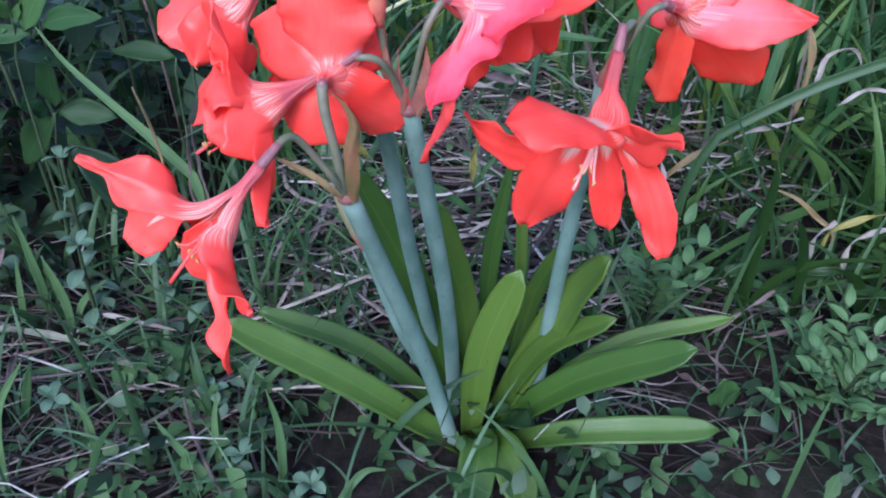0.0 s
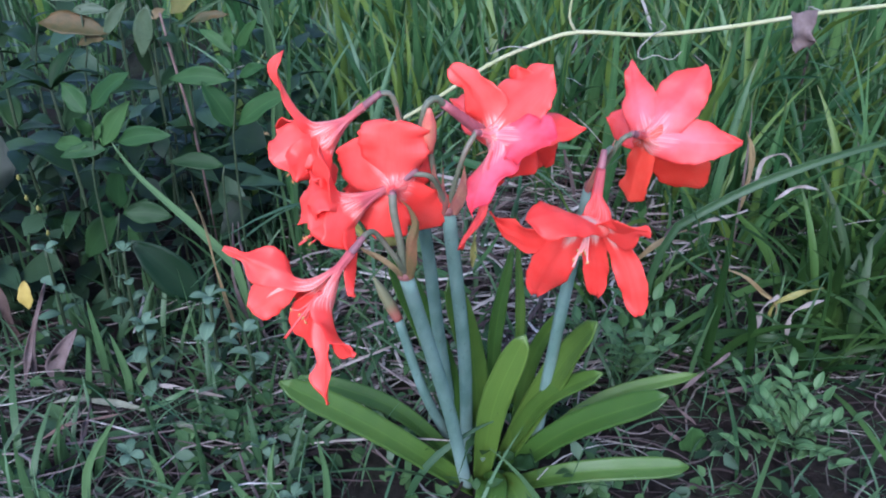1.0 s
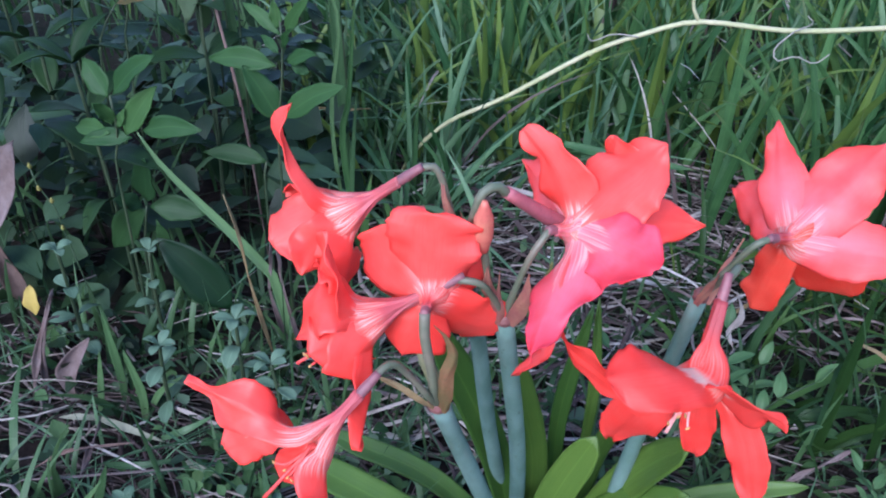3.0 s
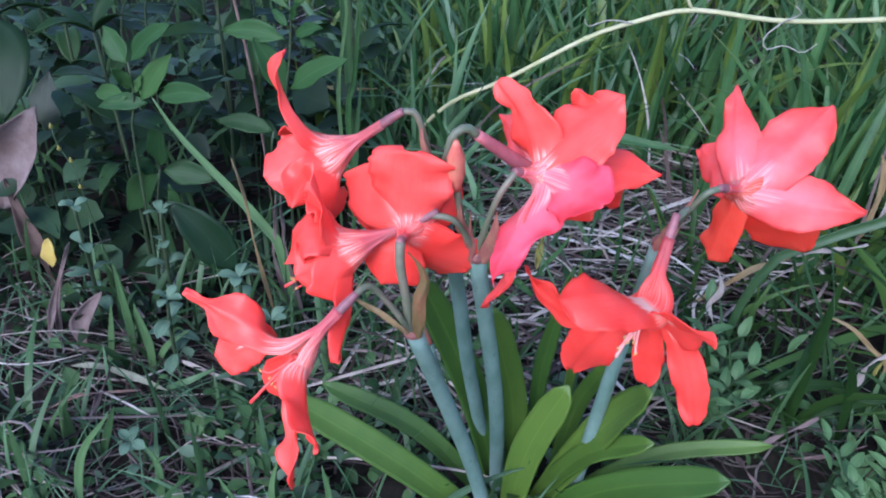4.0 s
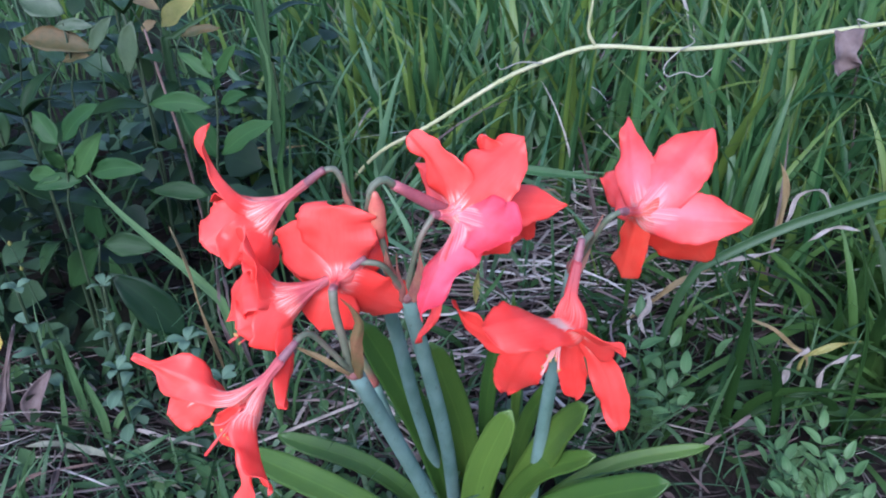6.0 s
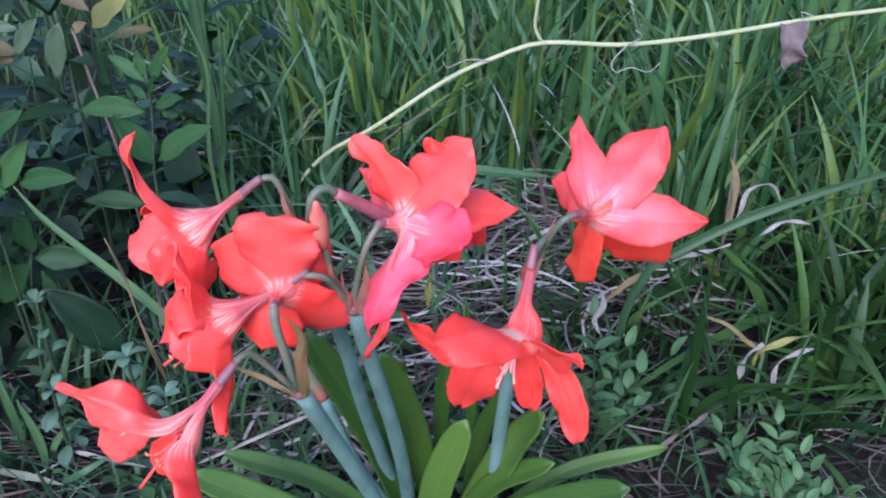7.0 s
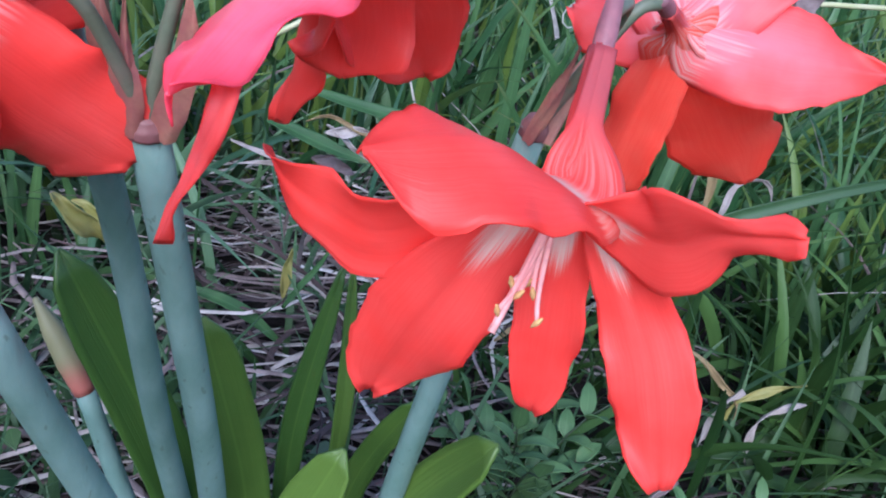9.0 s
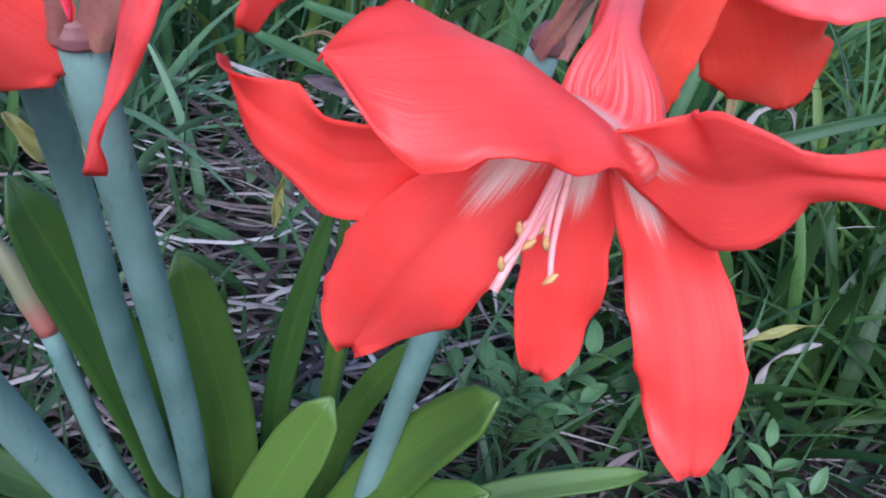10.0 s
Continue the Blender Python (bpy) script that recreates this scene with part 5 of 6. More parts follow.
placed_weed("weed with one large dark green leaf", [(-0.312, 0.8, 0.0), (-0.312, 0.8, 0.028), (-0.311, 0.8, 0.07)], [((-0.311, 0.8, 0.07), (-0.384, 0.8, 0.167), 0.0429)], WEED_DARK_SHADED)
placed_weed("weed with a large olive-brown rusty leaf", [(-0.541, 1.0, 0.0), (-0.541, 1.0, 0.28), (-0.524, 1.0, 0.368)], [((-0.523, 1.0, 0.369), (-0.435, 1.0, 0.36), 0.0294)], RUSTY)
placed_weed("weed with dying rust-brown leaves", [(-0.513, 1.0, 0.0), (-0.513, 1.0, 0.265), (-0.481, 1.0, 0.339)], [((-0.48, 1.0, 0.34), (-0.441, 1.0, 0.351), 0.0112)], RUSTY)
placed_weed("weed with pale grey-green leaves", [(-0.478, 1.0, 0.0), (-0.478, 1.0, 0.277), (-0.468, 1.0, 0.332), (-0.467, 1.0, 0.388)], [((-0.513, 1.0, 0.416), (-0.461, 1.0, 0.403), 0.0336), ((-0.478, 1.0, 0.384), (-0.429, 1.0, 0.387), 0.0143), ((-0.406, 1.0, 0.397), (-0.444, 1.0, 0.352), 0.0169)], OLIVE)
placed_weed("weed with a hanging oval olive-green leaf", [(-0.374, 0.98, 0.0), (-0.374, 0.98, 0.306), (-0.372, 0.98, 0.361), (-0.373, 0.98, 0.396)], [((-0.374, 0.98, 0.398), (-0.391, 0.98, 0.334), 0.0247)], OLIVE)
placed_weed("withered weed with curled tan leaves", [(-0.396, 1.08, 0.0), (-0.396, 1.08, 0.318), (-0.403, 1.08, 0.356), (-0.417, 1.08, 0.402)], [((-0.419, 1.08, 0.404), (-0.375, 1.08, 0.384), 0.0165), ((-0.404, 1.08, 0.354), (-0.382, 1.08, 0.368), 0.012)], TAN)
placed_weed("weed with a yellowing pale green leaf", [(-0.374, 1.06, 0.0), (-0.374, 1.06, 0.326), (-0.37, 1.06, 0.366)], [((-0.37, 1.06, 0.366), (-0.319, 1.06, 0.405), 0.0266)], YELLOW_GREEN)
placed_weed("weed with a narrow rust-orange leaf", [(-0.351, 1.04, 0.0), (-0.351, 1.04, 0.318), (-0.34, 1.04, 0.36)], [((-0.34, 1.04, 0.36), (-0.286, 1.04, 0.374), 0.0126)], RUSTY)

# grey-green low weeds
for k, (bx, by, tz, ln) in enumerate(((-0.345, 0.690, 0.120, 0.029), (-0.275, 0.715, 0.140, 0.031), (-0.235, 0.690, 0.110, 0.031), (-0.395, 0.80, 0.15, 0.028), (-0.455, 0.735, 0.19, 0.028), (-0.20, 0.57, 0.05, 0.022), (-0.16, 0.50, 0.05, 0.022), (-0.10, 0.475, 0.045, 0.022), (-0.33, 0.55, 0.06, 0.022))):
    leafy_weed((bx, by, 0), (bx + 0.005, by - 0.01, tz), 3 if tz < 0.1 else 4, ln, WEED_GREY, 60 + k, "small weed with rounded grey-green leaves", 0.35, 0.6, "small_weed", whorl=3, el=(-0.1, 0.35), blunt=True)

# feathery weeds
pinnate_weed((0.374, 0.592, 0.006), 13, 0.104, 5, 0.025, WEED_PALE, 2, "bushy weed with pale green paired leaflets", (0.40, 1.15), wide=0.44)
pinnate_weed((0.215, 0.700, 0.005), 8, 0.155, 4, 0.032, WEED_PALE, 5, "bushy weed with pale green paired leaflets", (0.65, 1.25))

# rounded leaves on their stalks
for k, (b, t, L, w, m, lab) in enumerate((
        ((0.268, 0.590, 0.0), (0.267, 0.588, 0.010), 0.048, 0.034, WEED_FRESH, "single rounded green leaf on a short stalk"),
        ((-0.56, 0.86, 0.0), (-0.57, 0.84, 0.34), 0.11, 0.085, WEED_SHADED, "large smooth green leaf on a stalk"),
        ((0.055, 0.545, 0.0), (0.06, 0.535, 0.045), 0.035, 0.028, WEED_SHADED, "rounded green leaf at the bulb"))):
    r = thing("broad_leaf_weed", b, lab, "weed")
    stem("stalk", [b, V(b).lerp(V(t), 0.6) + V((0.004, 0, 0)), t], (0.0016, 0.0011), STEM, r, "", 8, 6)
    d = ((-0.1, -0.1, 1.0), (0.35, -0.7, -0.55), (0.5, -0.4, 0.4))[k]
    leaf_blade("leaf", t, d, L, w, m, r, 0.3, 0.2, 0.1, 0.45, seed=k, wave=0.002)

# the climbing stem in the grass
vine = thing("vine", (-0.19, 1.18, 0.0), "yellow-green climbing stem leaning over the grass", "vine")
main = stem("stem", [(-0.19, 1.18, 0.0), (-0.155, 1.13, 0.10), (-0.100, 1.085, 0.180), (-0.031, 1.06, 0.231), (0.066, 1.06, 0.297), (0.123, 1.06, 0.324), (0.185, 1.06, 0.344), (0.29, 1.06, 0.341), (0.40, 1.06, 0.353), (0.569, 1.06, 0.379), (0.80, 1.07, 0.39), (0.95, 1.08, 0.30)], (0.0024, 0.0027, 0.0030, 0.0030, 0.0026, 0.0022), VINE, vine, "", 60, 8)
stem("shoot", [(0.185, 1.06, 0.344), (0.174, 1.058, 0.366), (0.176, 1.055, 0.405), (0.172, 1.05, 0.44)], (0.0022, 0.0014), VINE, vine, "", 12, 7)
for pts in ([(0.292, 1.058, 0.341), (0.305, 1.045, 0.356), (0.296, 1.04, 0.366)], [(0.292, 1.058, 0.341), (0.272, 1.045, 0.325), (0.276, 1.04, 0.312), (0.296, 1.042, 0.318), (0.318, 1.04, 0.312), (0.330, 1.036, 0.326)], [(0.12, 1.058, 0.322), (0.09, 1.05, 0.326), (0.066, 1.045, 0.318), (0.06, 1.045, 0.326)], [(0.509, 1.058, 0.372), (0.50, 1.05, 0.384), (0.515, 1.045, 0.380)]):
    stem("tendril", pts, (0.0010, 0.0006), TENDRIL, main, "", 14, 5)


stem("tuft", [(0.172, 1.05, 0.436), (0.168, 1.047, 0.447), (0.170, 1.045, 0.458)], (0.0020, 0.0045, 0.0012), TENDRIL, vine, "withered brown tuft", 8, 8)
for p in ((0.066, 1.06, 0.297), (0.185, 1.06, 0.344), (0.40, 1.06, 0.353)):
    p = V(p)
    stem("joint", [p - V((0.004, 0, 0.001)), p, p + V((0.004, 0, 0.001))], (0.0026, 0.0038, 0.0026), VINE, vine, "", 6, 8)


def dead_leaf(points, width, material, label, cup=0.8, twist=0.5, face=(0, -1, 0.4), blunt=False, wave=0.003, seed=0, ragged=0.0):
    n = 14
    c = spline(points, n)
    tg = tangents(c)
    side, nrm, w = [], [], []
    prof = ((0, 0.1, 0.35, 0.7, 0.9, 1), (0.75, 0.9, 1.0, 0.95, 0.9, 0.7)) if blunt else ((0, 0.1, 0.4, 0.75, 0.92, 1), (0.1, 0.45, 1.0, 0.75, 0.35, 0.03))
    for i, t in enumerate(tg):
        s = rotated(t.cross(V(face)).normalized(), t, twist * (i / n - 0.3))
        side.append(s)
        nrm.append(s.cross(t).normalized())
        w.append(width * float(np.interp(i / n, *prof)))
    ph = seed * 1.7
    ob = part("dead_leaf", ribbon(bmesh.new(), c, side, nrm, w, [cup] * (n + 1), 8, ruffle=lambda s, q: wave * math.sin(11 * s + ph + 2 * q) * abs(q), edge=lambda s, g: ragged * (math.sin(9 * s + ph + 2 * g) + 0.6 * math.sin(23 * s + g))), material, None, "", 0.0006)
    return tagged(ob, label, "dead leaf")


dead_leaf([(0.438, 0.945, 0.402), (0.440, 0.934, 0.388), (0.445, 0.938, 0.372), (0.450, 0.936, 0.360)], 0.036, DEAD, "crumpled grey-brown dead leaf caught in the grass", 0.75, 0.5, blunt=True, seed=1, wave=0.007, ragged=0.16)
dead_leaf([(-0.455, 0.700, 0.004), (-0.458, 0.700, 0.048), (-0.427, 0.703, 0.098)], 0.027, DEAD, "folded mauve-brown dead leaf standing on edge", 0.7, 0.2, seed=2)
dead_leaf([(-0.505, 0.690, 0.003), (-0.474, 0.690, 0.092), (-0.442, 0.690, 0.169)], 0.0085, DEAD, "narrow mauve-brown dead stalk leaning upright", 0.6, 0.2, seed=3)
dead_leaf([(-0.492, 0.700, 0.010), (-0.470, 0.700, 0.110), (-0.450, 0.700, 0.127)], 0.0075, DEAD, "thin curled dead leaf strip", 0.6, 0.4, seed=4)
dead_leaf([(-0.615, 0.83, 0.10), (-0.585, 0.835, 0.175), (-0.548, 0.845, 0.235)], 0.070, DEAD, "large crumpled brown dead leaf", 0.5, 0.6, wave=0.008, seed=5)
dead_leaf([(-0.545, 0.80, 0.01), (-0.570, 0.81, 0.08), (-0.595, 0.82, 0.15)], 0.026, BARK_BROWN, "crumpled dark brown dead leaf", 0.7, 0.6, wave=0.006, seed=6)
dead_leaf([(-0.468, 0.690, 0.135), (-0.466, 0.688, 0.150), (-0.464, 0.690, 0.172)], 0.018, YELLOW, "small bright yellow fallen leaf", 0.2, 0.1, wave=0.001, seed=7)
dead_leaf([(0.323, 0.745, 0.155), (0.357, 0.745, 0.140), (0.383, 0.745, 0.117), (0.402, 0.745, 0.101), (0.41, 0.75, 0.06)], 0.0055, TAN, "arched yellow-brown dry grass blade", 0.5, 0.4, seed=10)
dead_leaf([(0.396, 0.745, 0.08), (0.401, 0.745, 0.103), (0.426, 0.745, 0.117), (0.455, 0.745, 0.125)], 0.008, YELLOW_GREEN, "short yellowed bent grass blade", 0.5, 0.4, seed=11)
dead_leaf([(0.380, 0.74, 0.05), (0.381, 0.74, 0.072), (0.385, 0.74, 0.101), (0.400, 0.74, 0.117)], 0.007, DEAD_PALE, "bleached grey-white dry grass blade", 0.5, 0.8, seed=12)
dead_leaf([(0.424, 0.735, 0.05), (0.419, 0.735, 0.064), (0.419, 0.735, 0.093), (0.434, 0.735, 0.107), (0.454, 0.735, 0.113)], 0.006, DEAD_PALE, "curved bleached dry grass blade", 0.5, 0.8, seed=13)
dead_leaf([(0.223, 0.790, 0.165), (0.232, 0.785, 0.14), (0.224, 0.785, 0.118), (0.234, 0.780, 0.095)], 0.007, DEAD_PALE, "wavy bleached dry stalk", 0.5, 0.8, seed=14)
dead_leaf([(0.386, 0.90, 0.263), (0.397, 0.90, 0.241), (0.402, 0.90, 0.203), (0.40, 0.90, 0.15)], 0.009, TAN, "hanging tan dry grass blade", 0.5, 0.5, seed=15)
dead_leaf([(0.385, 0.85, 0.19), (0.39, 0.85, 0.22), (0.395, 0.85, 0.246), (0.42, 0.85, 0.253), (0.436, 0.85, 0.228)], 0.0045, DEAD_PALE, "curled bleached dry grass blade", 0.5, 0.6, seed=16)
dead_leaf([(0.405, 0.82, 0.205), (0.423, 0.82, 0.220), (0.438, 0.82, 0.224), (0.458, 0.82, 0.219)], 0.005, DEAD_PALE, "short bleached blade caught in the grass", 0.5, 0.3, seed=17)
dead_leaf([(0.054, 0.880, 0.230), (0.068, 0.880, 0.232), (0.080, 0.880, 0.235), (0.091, 0.880, 0.235)], 0.011, DEAD_PALE, "pale dry leaf end lying over straw", 0.5, 0.3, seed=41)
dead_leaf([(0.046, 0.880, 0.207), (0.057, 0.880, 0.206), (0.070, 0.880, 0.203), (0.082, 0.880, 0.198)], 0.013, DEAD, "grey-brown dead leaf lying over straw", 0.5, 0.3, seed=42)
dead_leaf([(-0.018, 0.880, 0.213), (0.007, 0.880, 0.206), (0.033, 0.880, 0.199), (0.060, 0.880, 0.191)], 0.006, DEAD_PALE, "long bleached straw lying over the soil", 0.5, 0.3, seed=43)
dead_leaf([(-0.011, 0.880, 0.194), (0.013, 0.880, 0.198), (0.038, 0.880, 0.195), (0.064, 0.880, 0.190)], 0.0052, DEAD_PALE, "long bleached straw lying over the soil", 0.5, 0.3, seed=44)
dead_leaf([(0.038, 0.880, 0.237), (0.057, 0.880, 0.244), (0.088, 0.880, 0.233), (0.128, 0.880, 0.234)], 0.0042, TAN, "thin tan straw lying over the soil", 0.5, 0.3, seed=45)
dead_leaf([(0.055, 0.880, 0.237), (0.069, 0.880, 0.228), (0.080, 0.880, 0.218), (0.097, 0.880, 0.209)], 0.005, DEAD_PALE, "short bleached straw lying over the soil", 0.5, 0.3, seed=46)
blade_thing([(0.009, 0.860, 0.242), (0.039, 0.860, 0.232), (0.064, 0.860, 0.224), (0.092, 0.860, 0.217)], 0.014, GRASS, "broad green blade lying over straw")
blade_thing([(0.040, 0.910, 0.253), (0.077, 0.910, 0.246), (0.124, 0.910, 0.240), (0.184, 0.910, 0.234)], 0.014, GRASS, "broad green blade lying over straw")
blade_thing([(-0.037, 0.860, 0.085), (-0.009, 0.860, 0.076), (0.016, 0.860, 0.061), (0.045, 0.860, 0.035)], 0.013, GRASS, "broad green blade lying over straw")
blade_thing([(-0.035, 0.820, 0.079), (-0.013, 0.820, 0.073), (0.011, 0.820, 0.057), (0.031, 0.820, 0.033)], 0.01, GRASS_DARK, "dark green blade lying over straw")
blade_thing([(0.038, 0.840, 0.088), (0.049, 0.840, 0.109), (0.061, 0.840, 0.129), (0.072, 0.840, 0.153)], 0.006, GRASS, "narrow green blade rising from straw")
blade_thing([(-0.150, 0.860, 0.110), (-0.129, 0.860, 0.101), (-0.108, 0.860, 0.085), (-0.092, 0.860, 0.074)], 0.008, GRASS_PALE, "pale green blade lying over straw")
dead_leaf([(-0.128, 0.850, 0.159), (-0.119, 0.850, 0.157), (-0.110, 0.850, 0.147), (-0.101, 0.850, 0.127)], 0.011, YELLOW_GREEN, "yellowing leaf standing in the straw", 0.5, 0.3, seed=51)
dead_leaf([(0.037, 0.850, 0.090), (0.038, 0.850, 0.107), (0.038, 0.850, 0.123), (0.040, 0.850, 0.139)], 0.01, YELLOW_GREEN, "yellowing leaf standing in the straw", 0.5, 0.3, seed=52)
dead_leaf([(0.225, 0.85, 0.07), (0.25, 0.85, 0.097), (0.277, 0.85, 0.126), (0.314, 0.85, 0.147)], 0.008, TAN, "tan dry grass blade lying over straw", 0.5, 0.3, seed=18)
dead_leaf([(0.32, 0.85, 0.150), (0.341, 0.85, 0.161), (0.367, 0.85, 0.167), (0.388, 0.85, 0.176)], 0.006, DEAD_PALE, "short bleached blade caught in the grass", 0.5, 0.3, seed=19)
dead_leaf([(0.265, 0.66, 0.03), (0.283, 0.66, 0.052), (0.301, 0.66, 0.072), (0.320, 0.66, 0.092)], 0.0042, DEAD, "mauve-brown dry grass blade leaning over the soil", 0.5, 0.3, seed=20)

# single broad grass blades
blade_thing([(0.25, 0.80, 0.0), (0.262, 0.80, 0.12), (0.281, 0.80, 0.176), (0.298, 0.80, 0.191), (0.364, 0.80, 0.233), (0.419, 0.80, 0.258), (0.479, 0.80, 0.281), (0.56, 0.81, 0.295), (0.66, 0.83, 0.28)], 0.0125, GRASS_BLUE, "long broad bluish grass blade arching sideways", face=(0, -1.0, 0.6))
blade_thing([(0.39, 0.77, 0.0), (0.350, 0.77, 0.100), (0.308, 0.77, 0.178), (0.281, 0.77, 0.229), (0.265, 0.77, 0.255)], 0.0065, GRASS_BLUE, "thin leaning grass blade")
blade_thing([(0.375, 0.77, 0.0), (0.343, 0.77, 0.104), (0.302, 0.77, 0.140), (0.259, 0.77, 0.178)], 0.008, GRASS_BLUE, "slanting bluish grass blade")
blade_thing([(0.445, 0.70, 0.0), (0.439, 0.70, 0.096), (0.433, 0.70, 0.164), (0.410, 0.70, 0.247), (0.393, 0.70, 0.298)], 0.007, GRASS_DARK, "tall upright dark green grass blade")

# a leaning brown stem and yellowing leaves in the taller weeds
dead_leaf([(-0.074, 0.60, 0.288), (-0.064, 0.598, 0.280), (-0.055, 0.60, 0.272), (-0.049, 0.60, 0.265)], 0.012, YELLOW_GREEN, "small curled yellow-green leaf behind the stems", 0.8, 0.5, seed=22)
brown = thing("dry_stem", (-0.325, 0.98, 0.0), "thin reddish brown stem leaning in the weeds", "stem")
stem("stem", [(-0.325, 0.98, 0.0), (-0.335, 0.98, 0.188), (-0.343, 0.98, 0.267), (-0.352, 0.98, 0.326), (-0.360, 0.98, 0.388)], (0.0006, 0.0010, 0.0020, 0.0018, 0.0016), REDSTEM, brown, "", 14, 7)

# blades and stalks in the taller weeds
blade_thing([(-0.238, 0.8, 0.0), (-0.258, 0.8, 0.114), (-0.265, 0.8, 0.13), (-0.302, 0.8, 0.178), (-0.333, 0.8, 0.214), (-0.364, 0.8, 0.253), (-0.385, 0.8, 0.293)], 0.012, GRASS_PALE, "broad pale grass blade arching over weeds", face=(0, -1.0, 0.5))
blade_thing([(-0.345, 1.05, 0.0), (-0.365, 1.05, 0.337), (-0.353, 1.05, 0.357), (-0.315, 1.05, 0.379), (-0.275, 1.05, 0.399)], 0.014, GRASS_BLUE, "broad bluish grass blade", face=(0, -1.0, 0.5))
blade_thing([(-0.222, 1.05, 0.0), (-0.242, 1.05, 0.449), (-0.229, 1.05, 0.422), (-0.23, 1.05, 0.373), (-0.233, 1.05, 0.305)], 0.014, GRASS_BLUE, "broad bluish grass blade bent down", face=(0, -1.0, 0.5))
blade_thing([(-0.198, 0.98, 0.0), (-0.218, 0.98, 0.188), (-0.209, 0.98, 0.252), (-0.202, 0.98, 0.334), (-0.196, 0.98, 0.39)], 0.0084, GRASS, "upright bright green grass blade", face=(0, -1.0, 0.5))
blade_thing([(-0.215, 1.0, 0.0), (-0.235, 1.0, 0.203), (-0.222, 1.0, 0.33), (-0.236, 1.0, 0.389), (-0.249, 1.0, 0.426)], 0.0056, GRASS_PALE, "thin pale grass blade", face=(0, -1.0, 0.5))
dead_leaf([(-0.258, 0.78, 0.0), (-0.278, 0.78, 0.125), (-0.28, 0.78, 0.139), (-0.286, 0.78, 0.197), (-0.295, 0.78, 0.236)], 0.0039, TAN, "thin tan dry stalk leaning in the weeds", 0.5, 0.3)
dead_leaf([(-0.245, 0.8, 0.0), (-0.265, 0.8, 0.102), (-0.263, 0.8, 0.122), (-0.26, 0.8, 0.15), (-0.257, 0.8, 0.184)], 0.0052, DEAD, "mauve-grey dry stalk standing upright", 0.5, 0.3)
dead_leaf([(-0.227, 0.79, 0.0), (-0.247, 0.79, 0.122), (-0.247, 0.79, 0.144), (-0.249, 0.79, 0.169), (-0.248, 0.79, 0.191)], 0.0046, DEAD, "mauve-grey dry stalk standing upright", 0.5, 0.3)
dead_leaf([(-0.309, 1.12, 0.162), (-0.28, 1.12, 0.167), (-0.247, 1.12, 0.168), (-0.21, 1.12, 0.173)], 0.0056, TAN, "yellowish straw lying across the grass", 0.5, 0.3)

# single blades and twigs on the soil
blade_thing([(-0.426, 0.684, 0.0), (-0.418, 0.684, 0.037), (-0.407, 0.684, 0.101)], 0.0077, GRASS_PALE, "narrow grey-green grass blade standing upright", face=(0, -1.0, 0.5), cup=0.25, twist=0.3)
blade_thing([(-0.409, 0.658, 0.03), (-0.367, 0.64, 0.04), (-0.333, 0.637, 0.03)], 0.0084, DRY_GREEN, "drying grey-green grass blade lying flat", face=(0, -0.6, 1), cup=0.25, twist=0.3)
blade_thing([(-0.407, 0.659, 0.03), (-0.424, 0.649, 0.04), (-0.451, 0.654, 0.03)], 0.0072, DRY_GREEN, "short drying grass blade lying flat", face=(0, -0.6, 1), cup=0.25, twist=0.3)
dead_leaf([(-0.407, 0.654, 0.03), (-0.399, 0.61, 0.03), (-0.399, 0.574, 0.02)], 0.006, DEAD, "mauve dry grass stalk on the soil", 0.5, 0.3, (0, -0.5, 1))
blade_thing([(-0.375, 0.683, 0.0), (-0.372, 0.683, 0.048), (-0.381, 0.683, 0.105)], 0.0104, GRASS_PALE, "slanting grey-green grass blade", face=(0, -1.0, 0.5), cup=0.25, twist=0.3)
blade_thing([(-0.376, 0.688, 0.0), (-0.356, 0.688, 0.044), (-0.325, 0.688, 0.074)], 0.0078, GRASS_PALE, "slanting grey-green grass blade", face=(0, -1.0, 0.5), cup=0.25, twist=0.3)
blade_thing([(-0.41, 0.71, 0.0), (-0.407, 0.71, 0.044), (-0.411, 0.71, 0.133)], 0.0104, GRASS_PALE, "long grey-green grass blade leaning upward", face=(0, -1.0, 0.5), cup=0.25, twist=0.3)
blade_thing([(-0.338, 0.641, 0.03), (-0.311, 0.642, 0.045), (-0.288, 0.66, 0.05)], 0.0078, GRASS_PALE, "grey-green grass blade lying over twigs", face=(0, -0.6, 1), cup=0.25, twist=0.3)
dead_leaf([(-0.351, 0.687, 0.03), (-0.297, 0.658, 0.045), (-0.252, 0.65, 0.04)], 0.0046, DEAD_PALE, "long pale dry twig", 0.5, 0.3, (0, -0.5, 1))
blade_thing([(-0.301, 0.668, 0.02), (-0.25, 0.634, 0.03), (-0.203, 0.615, 0.02)], 0.0111, GRASS_BLUE, "dark green grass blade lying low", face=(0, -0.6, 1), cup=0.25, twist=0.3)
blade_thing([(-0.385, 0.61, 0.02), (-0.342, 0.602, 0.035), (-0.307, 0.62, 0.03)], 0.0078, GRASS_BLUE, "green grass blade lying flat", face=(0, -0.6, 1), cup=0.25, twist=0.3)
dead_leaf([(-0.308, 0.616, 0.03), (-0.284, 0.603, 0.04), (-0.263, 0.601, 0.03)], 0.0066, DRY_GREEN, "pale drying blade lying flat", 0.5, 0.3, (0, -0.5, 1))
dead_leaf([(-0.446, 0.586, 0.03), (-0.413, 0.606, 0.04), (-0.357, 0.624, 0.04)], 0.0033, REDSTEM, "thin reddish brown twig", 0.5, 0.3, (0, -0.5, 1))
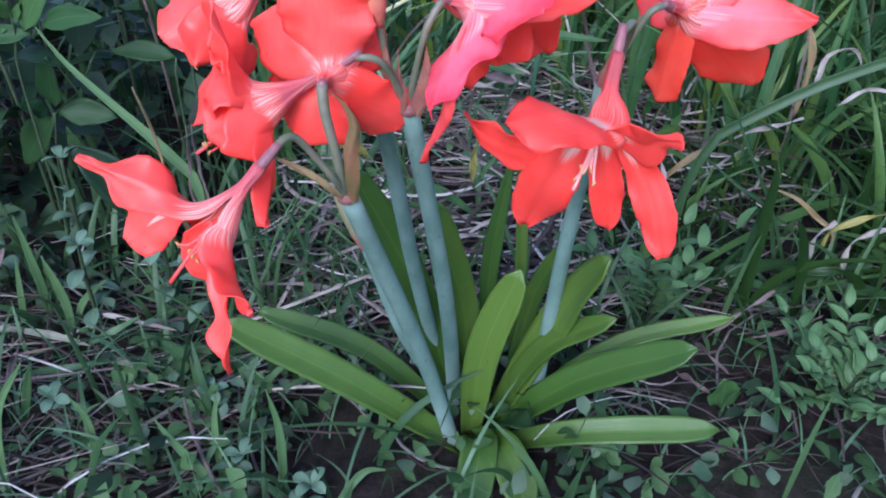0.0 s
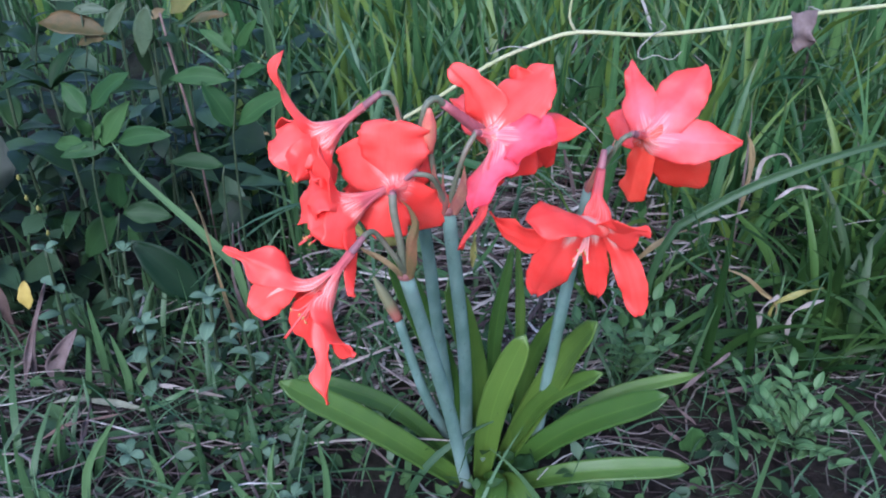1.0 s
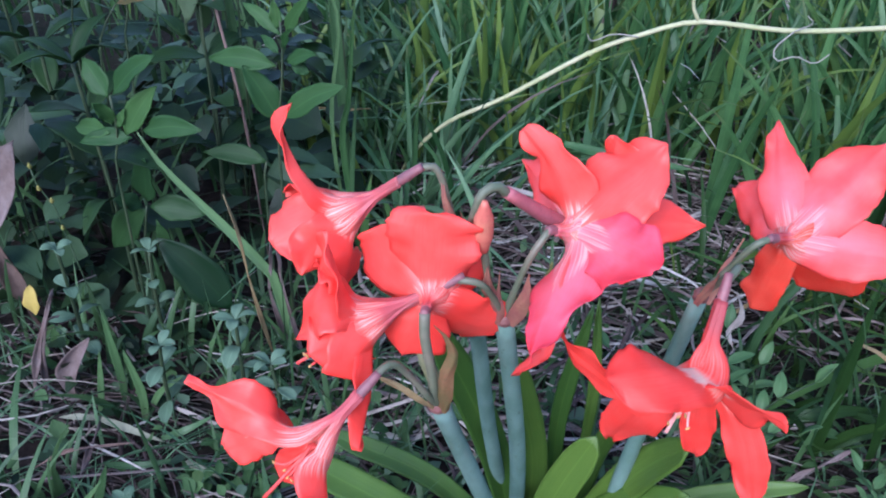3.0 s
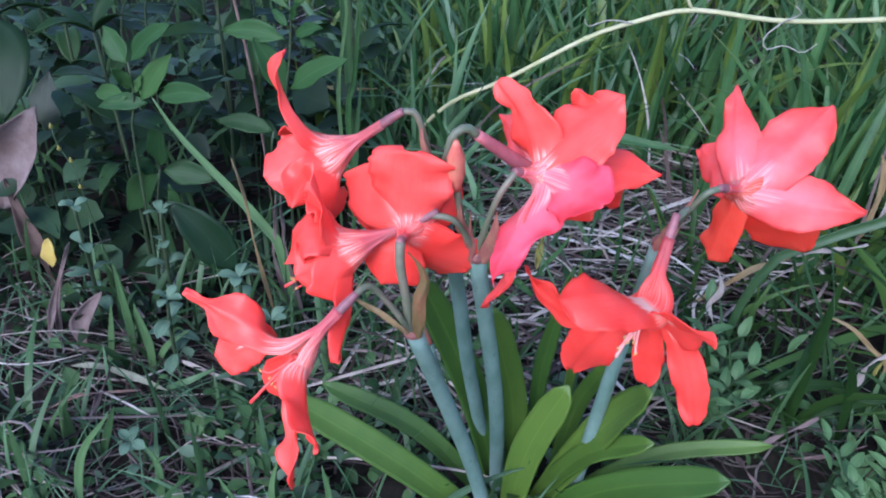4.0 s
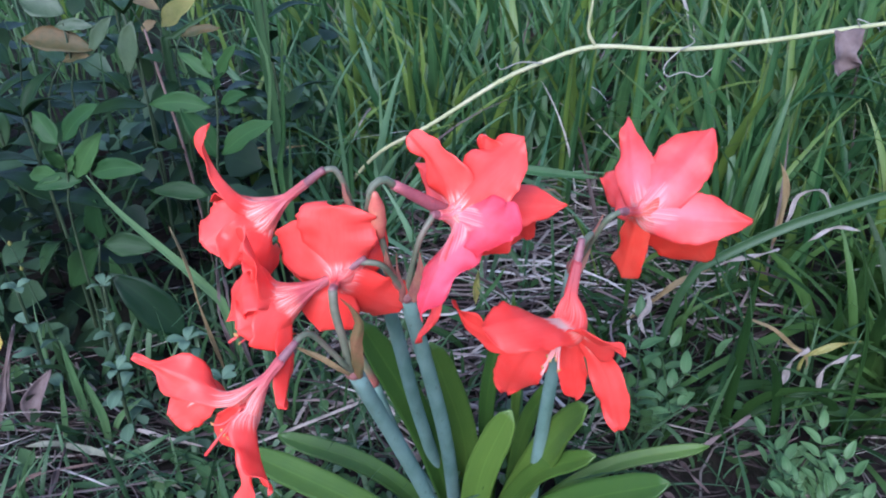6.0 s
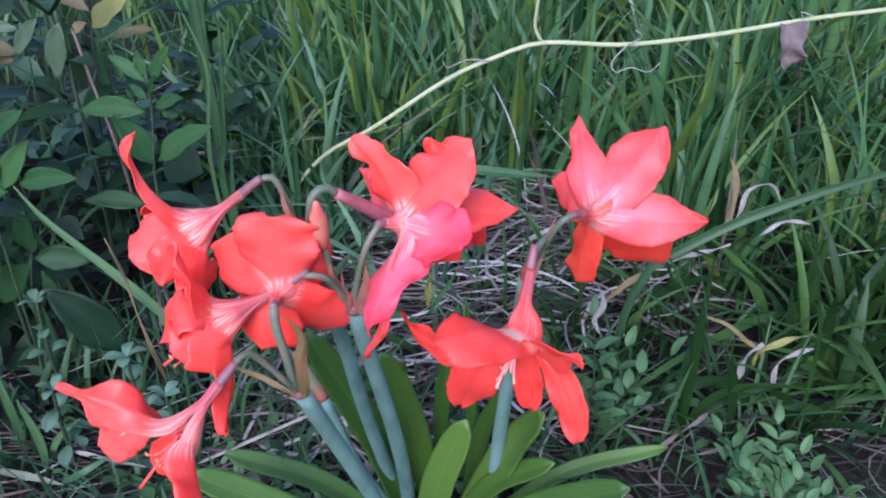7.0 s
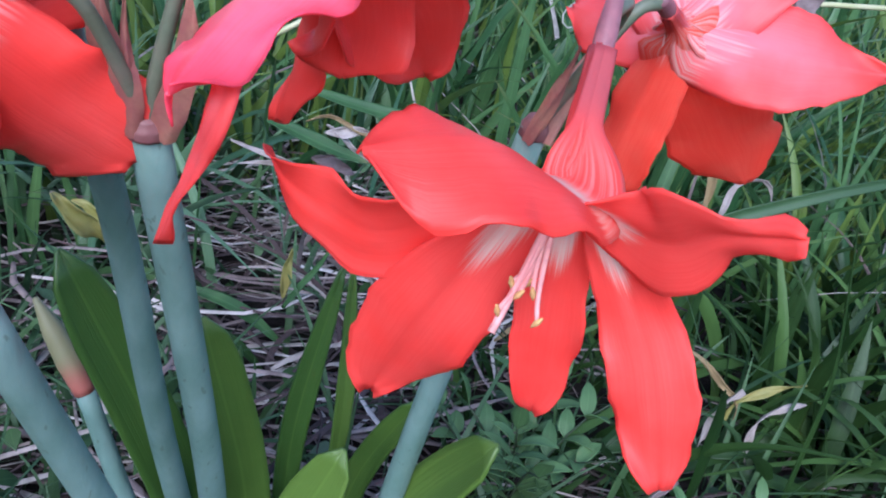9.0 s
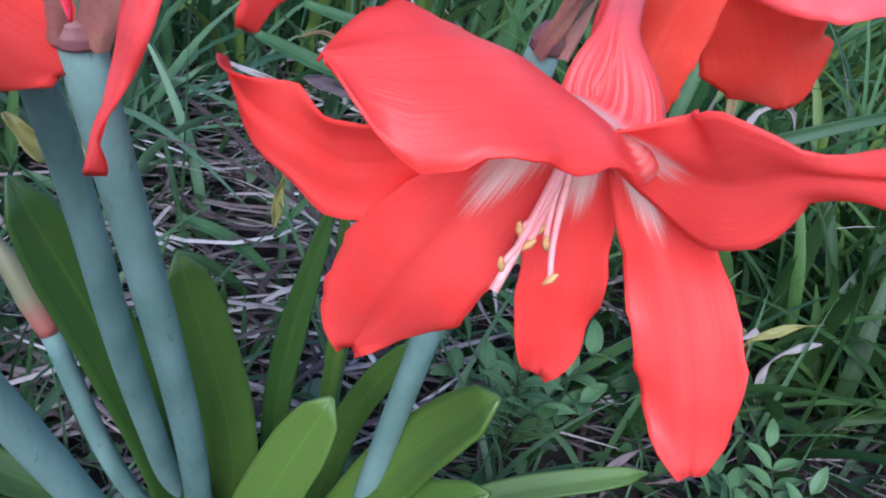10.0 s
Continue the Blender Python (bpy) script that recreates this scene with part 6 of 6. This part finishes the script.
blade_thing([(-0.377, 0.565, 0.0), (-0.369, 0.565, 0.026), (-0.351, 0.565, 0.078)], 0.0096, GRASS_BLUE, "short upright bluish grass blade", face=(0, -1.0, 0.5), cup=0.25, twist=0.3)
blade_thing([(-0.404, 0.564, 0.0), (-0.403, 0.564, 0.026), (-0.403, 0.564, 0.074)], 0.0108, GRASS_BLUE, "short slanting bluish grass blade", face=(0, -1.0, 0.5), cup=0.25, twist=0.3)
blade_thing([(-0.421, 0.563, 0.0), (-0.424, 0.563, 0.03), (-0.436, 0.563, 0.053)], 0.0066, GRASS_BLUE, "short slanting grass blade", face=(0, -1.0, 0.5), cup=0.25, twist=0.3)
blade_thing([(-0.325, 0.563, 0.0), (-0.325, 0.563, 0.017), (-0.326, 0.563, 0.043)], 0.0055, GRASS_BLUE, "short upright grass blade", face=(0, -1.0, 0.5), cup=0.25, twist=0.3)
dead_leaf([(0.313, 0.662, 0.03), (0.34, 0.664, 0.035), (0.365, 0.671, 0.04), (0.382, 0.674, 0.05)], 0.0042, DEAD, "mauve dry twig on the soil", 0.5, 0.3, (0, -0.5, 1))
blade_thing([(0.265, 0.759, 0.03), (0.31, 0.744, 0.05), (0.358, 0.757, 0.05), (0.403, 0.771, 0.04)], 0.0156, GRASS_DARK, "broad dark grass blade lying flat", face=(0, -0.6, 1), cup=0.25, twist=0.3)
blade_thing([(0.356, 0.765, 0.04), (0.4, 0.732, 0.06), (0.459, 0.749, 0.06)], 0.0108, GRASS_DARK, "broad dark grass blade lying flat", face=(0, -0.6, 1), cup=0.25, twist=0.3)
blade_thing([(0.381, 0.753, 0.03), (0.429, 0.718, 0.05), (0.499, 0.718, 0.03)], 0.0144, GRASS_DARK, "broad dark grass blade lying flat", face=(0, -0.6, 1), cup=0.25, twist=0.3)
blade_thing([(0.426, 0.72, 0.0), (0.416, 0.72, 0.022), (0.399, 0.72, 0.054)], 0.0102, GRASS_PALE, "short pale grass blade", face=(0, -1.0, 0.5), cup=0.25, twist=0.3)
blade_thing([(0.24, 0.705, 0.0), (0.258, 0.705, 0.029), (0.279, 0.705, 0.054)], 0.0096, GRASS_DARK, "short green blade beside the strap leaves", face=(0, -1.0, 0.5), cup=0.25, twist=0.3)
dead_leaf([(0.273, 0.746, 0.03), (0.276, 0.727, 0.04), (0.289, 0.731, 0.03)], 0.0091, DEAD, "small pinkish brown dead leaf", 0.5, 0.3, (0, -0.5, 1))
dead_leaf([(0.295, 0.742, 0.03), (0.305, 0.737, 0.04), (0.326, 0.752, 0.03)], 0.0059, DEAD_PALE, "small bleached leaf piece", 0.5, 0.3, (0, -0.5, 1))
dead_leaf([(0.232, 0.622, 0.02), (0.241, 0.6, 0.03), (0.257, 0.595, 0.02)], 0.0054, DEAD, "short mauve dry twig", 0.5, 0.3, (0, -0.5, 1))
dead_leaf([(0.257, 0.669, 0.02), (0.263, 0.629, 0.035), (0.277, 0.611, 0.03)], 0.0039, DEAD, "thin mauve dry twig", 0.5, 0.3, (0, -0.5, 1))

# narrow blades in front of the plant
for base, tip, width, lean in (((-0.166, 0.481, 0.0), (-0.222, 0.496, 0.086), 0.009, -0.012), ((-0.124, 0.484, 0.0), (-0.129, 0.499, 0.117), 0.008, 0.004), ((-0.358, 0.483, 0.0), (-0.311, 0.498, 0.145), 0.009, -0.012), ((-0.290, 0.508, 0.0), (-0.302, 0.523, 0.082), 0.008, 0.006), ((-0.179, 0.498, 0.0), (-0.172, 0.513, 0.101), 0.007, -0.004), ((-0.078, 0.485, 0.0), (-0.036, 0.500, 0.022), 0.008, 0.0), ((-0.445, 0.751, 0.0), (-0.448, 0.766, 0.095), 0.008, 0.004), ((-0.399, 0.714, 0.0), (-0.407, 0.729, 0.072), 0.007, -0.004), ((-0.248, 0.641, 0.0), (-0.300, 0.656, 0.015), 0.008, 0.0)):
    middle = V(base).lerp(V(tip), 0.5) + V((lean, 0.004, 0.012))
    blade_thing([base, middle, tip], width, GRASS_PALE, "narrow pale green grass blade in front of the flowers", face=(0, -1.0, 0.5), cup=0.25, twist=0.3)

# a thin weed with small buds along its stem
budding = thing("budding_weed", (-0.435, 0.76, 0.0), "thin weed stem with tiny yellow-green buds", "weed")
shoot = [(-0.435, 0.76, 0.0), (-0.455, 0.76, 0.153), (-0.46, 0.76, 0.19), (-0.464, 0.76, 0.222), (-0.474, 0.76, 0.235), (-0.477, 0.76, 0.26)]
stem("stem", shoot, (0.0009, 0.0006), OLIVE, budding, "", 16, 6)
for p in shoot[2:]:
    p = V(p)
    stem("bud", [p, p + V((0.002, -0.003, 0.004)), p + V((0.003, -0.005, 0.009))], (0.0010, 0.0024, 0.0006), YELLOW_GREEN, budding, "", 6, 8)
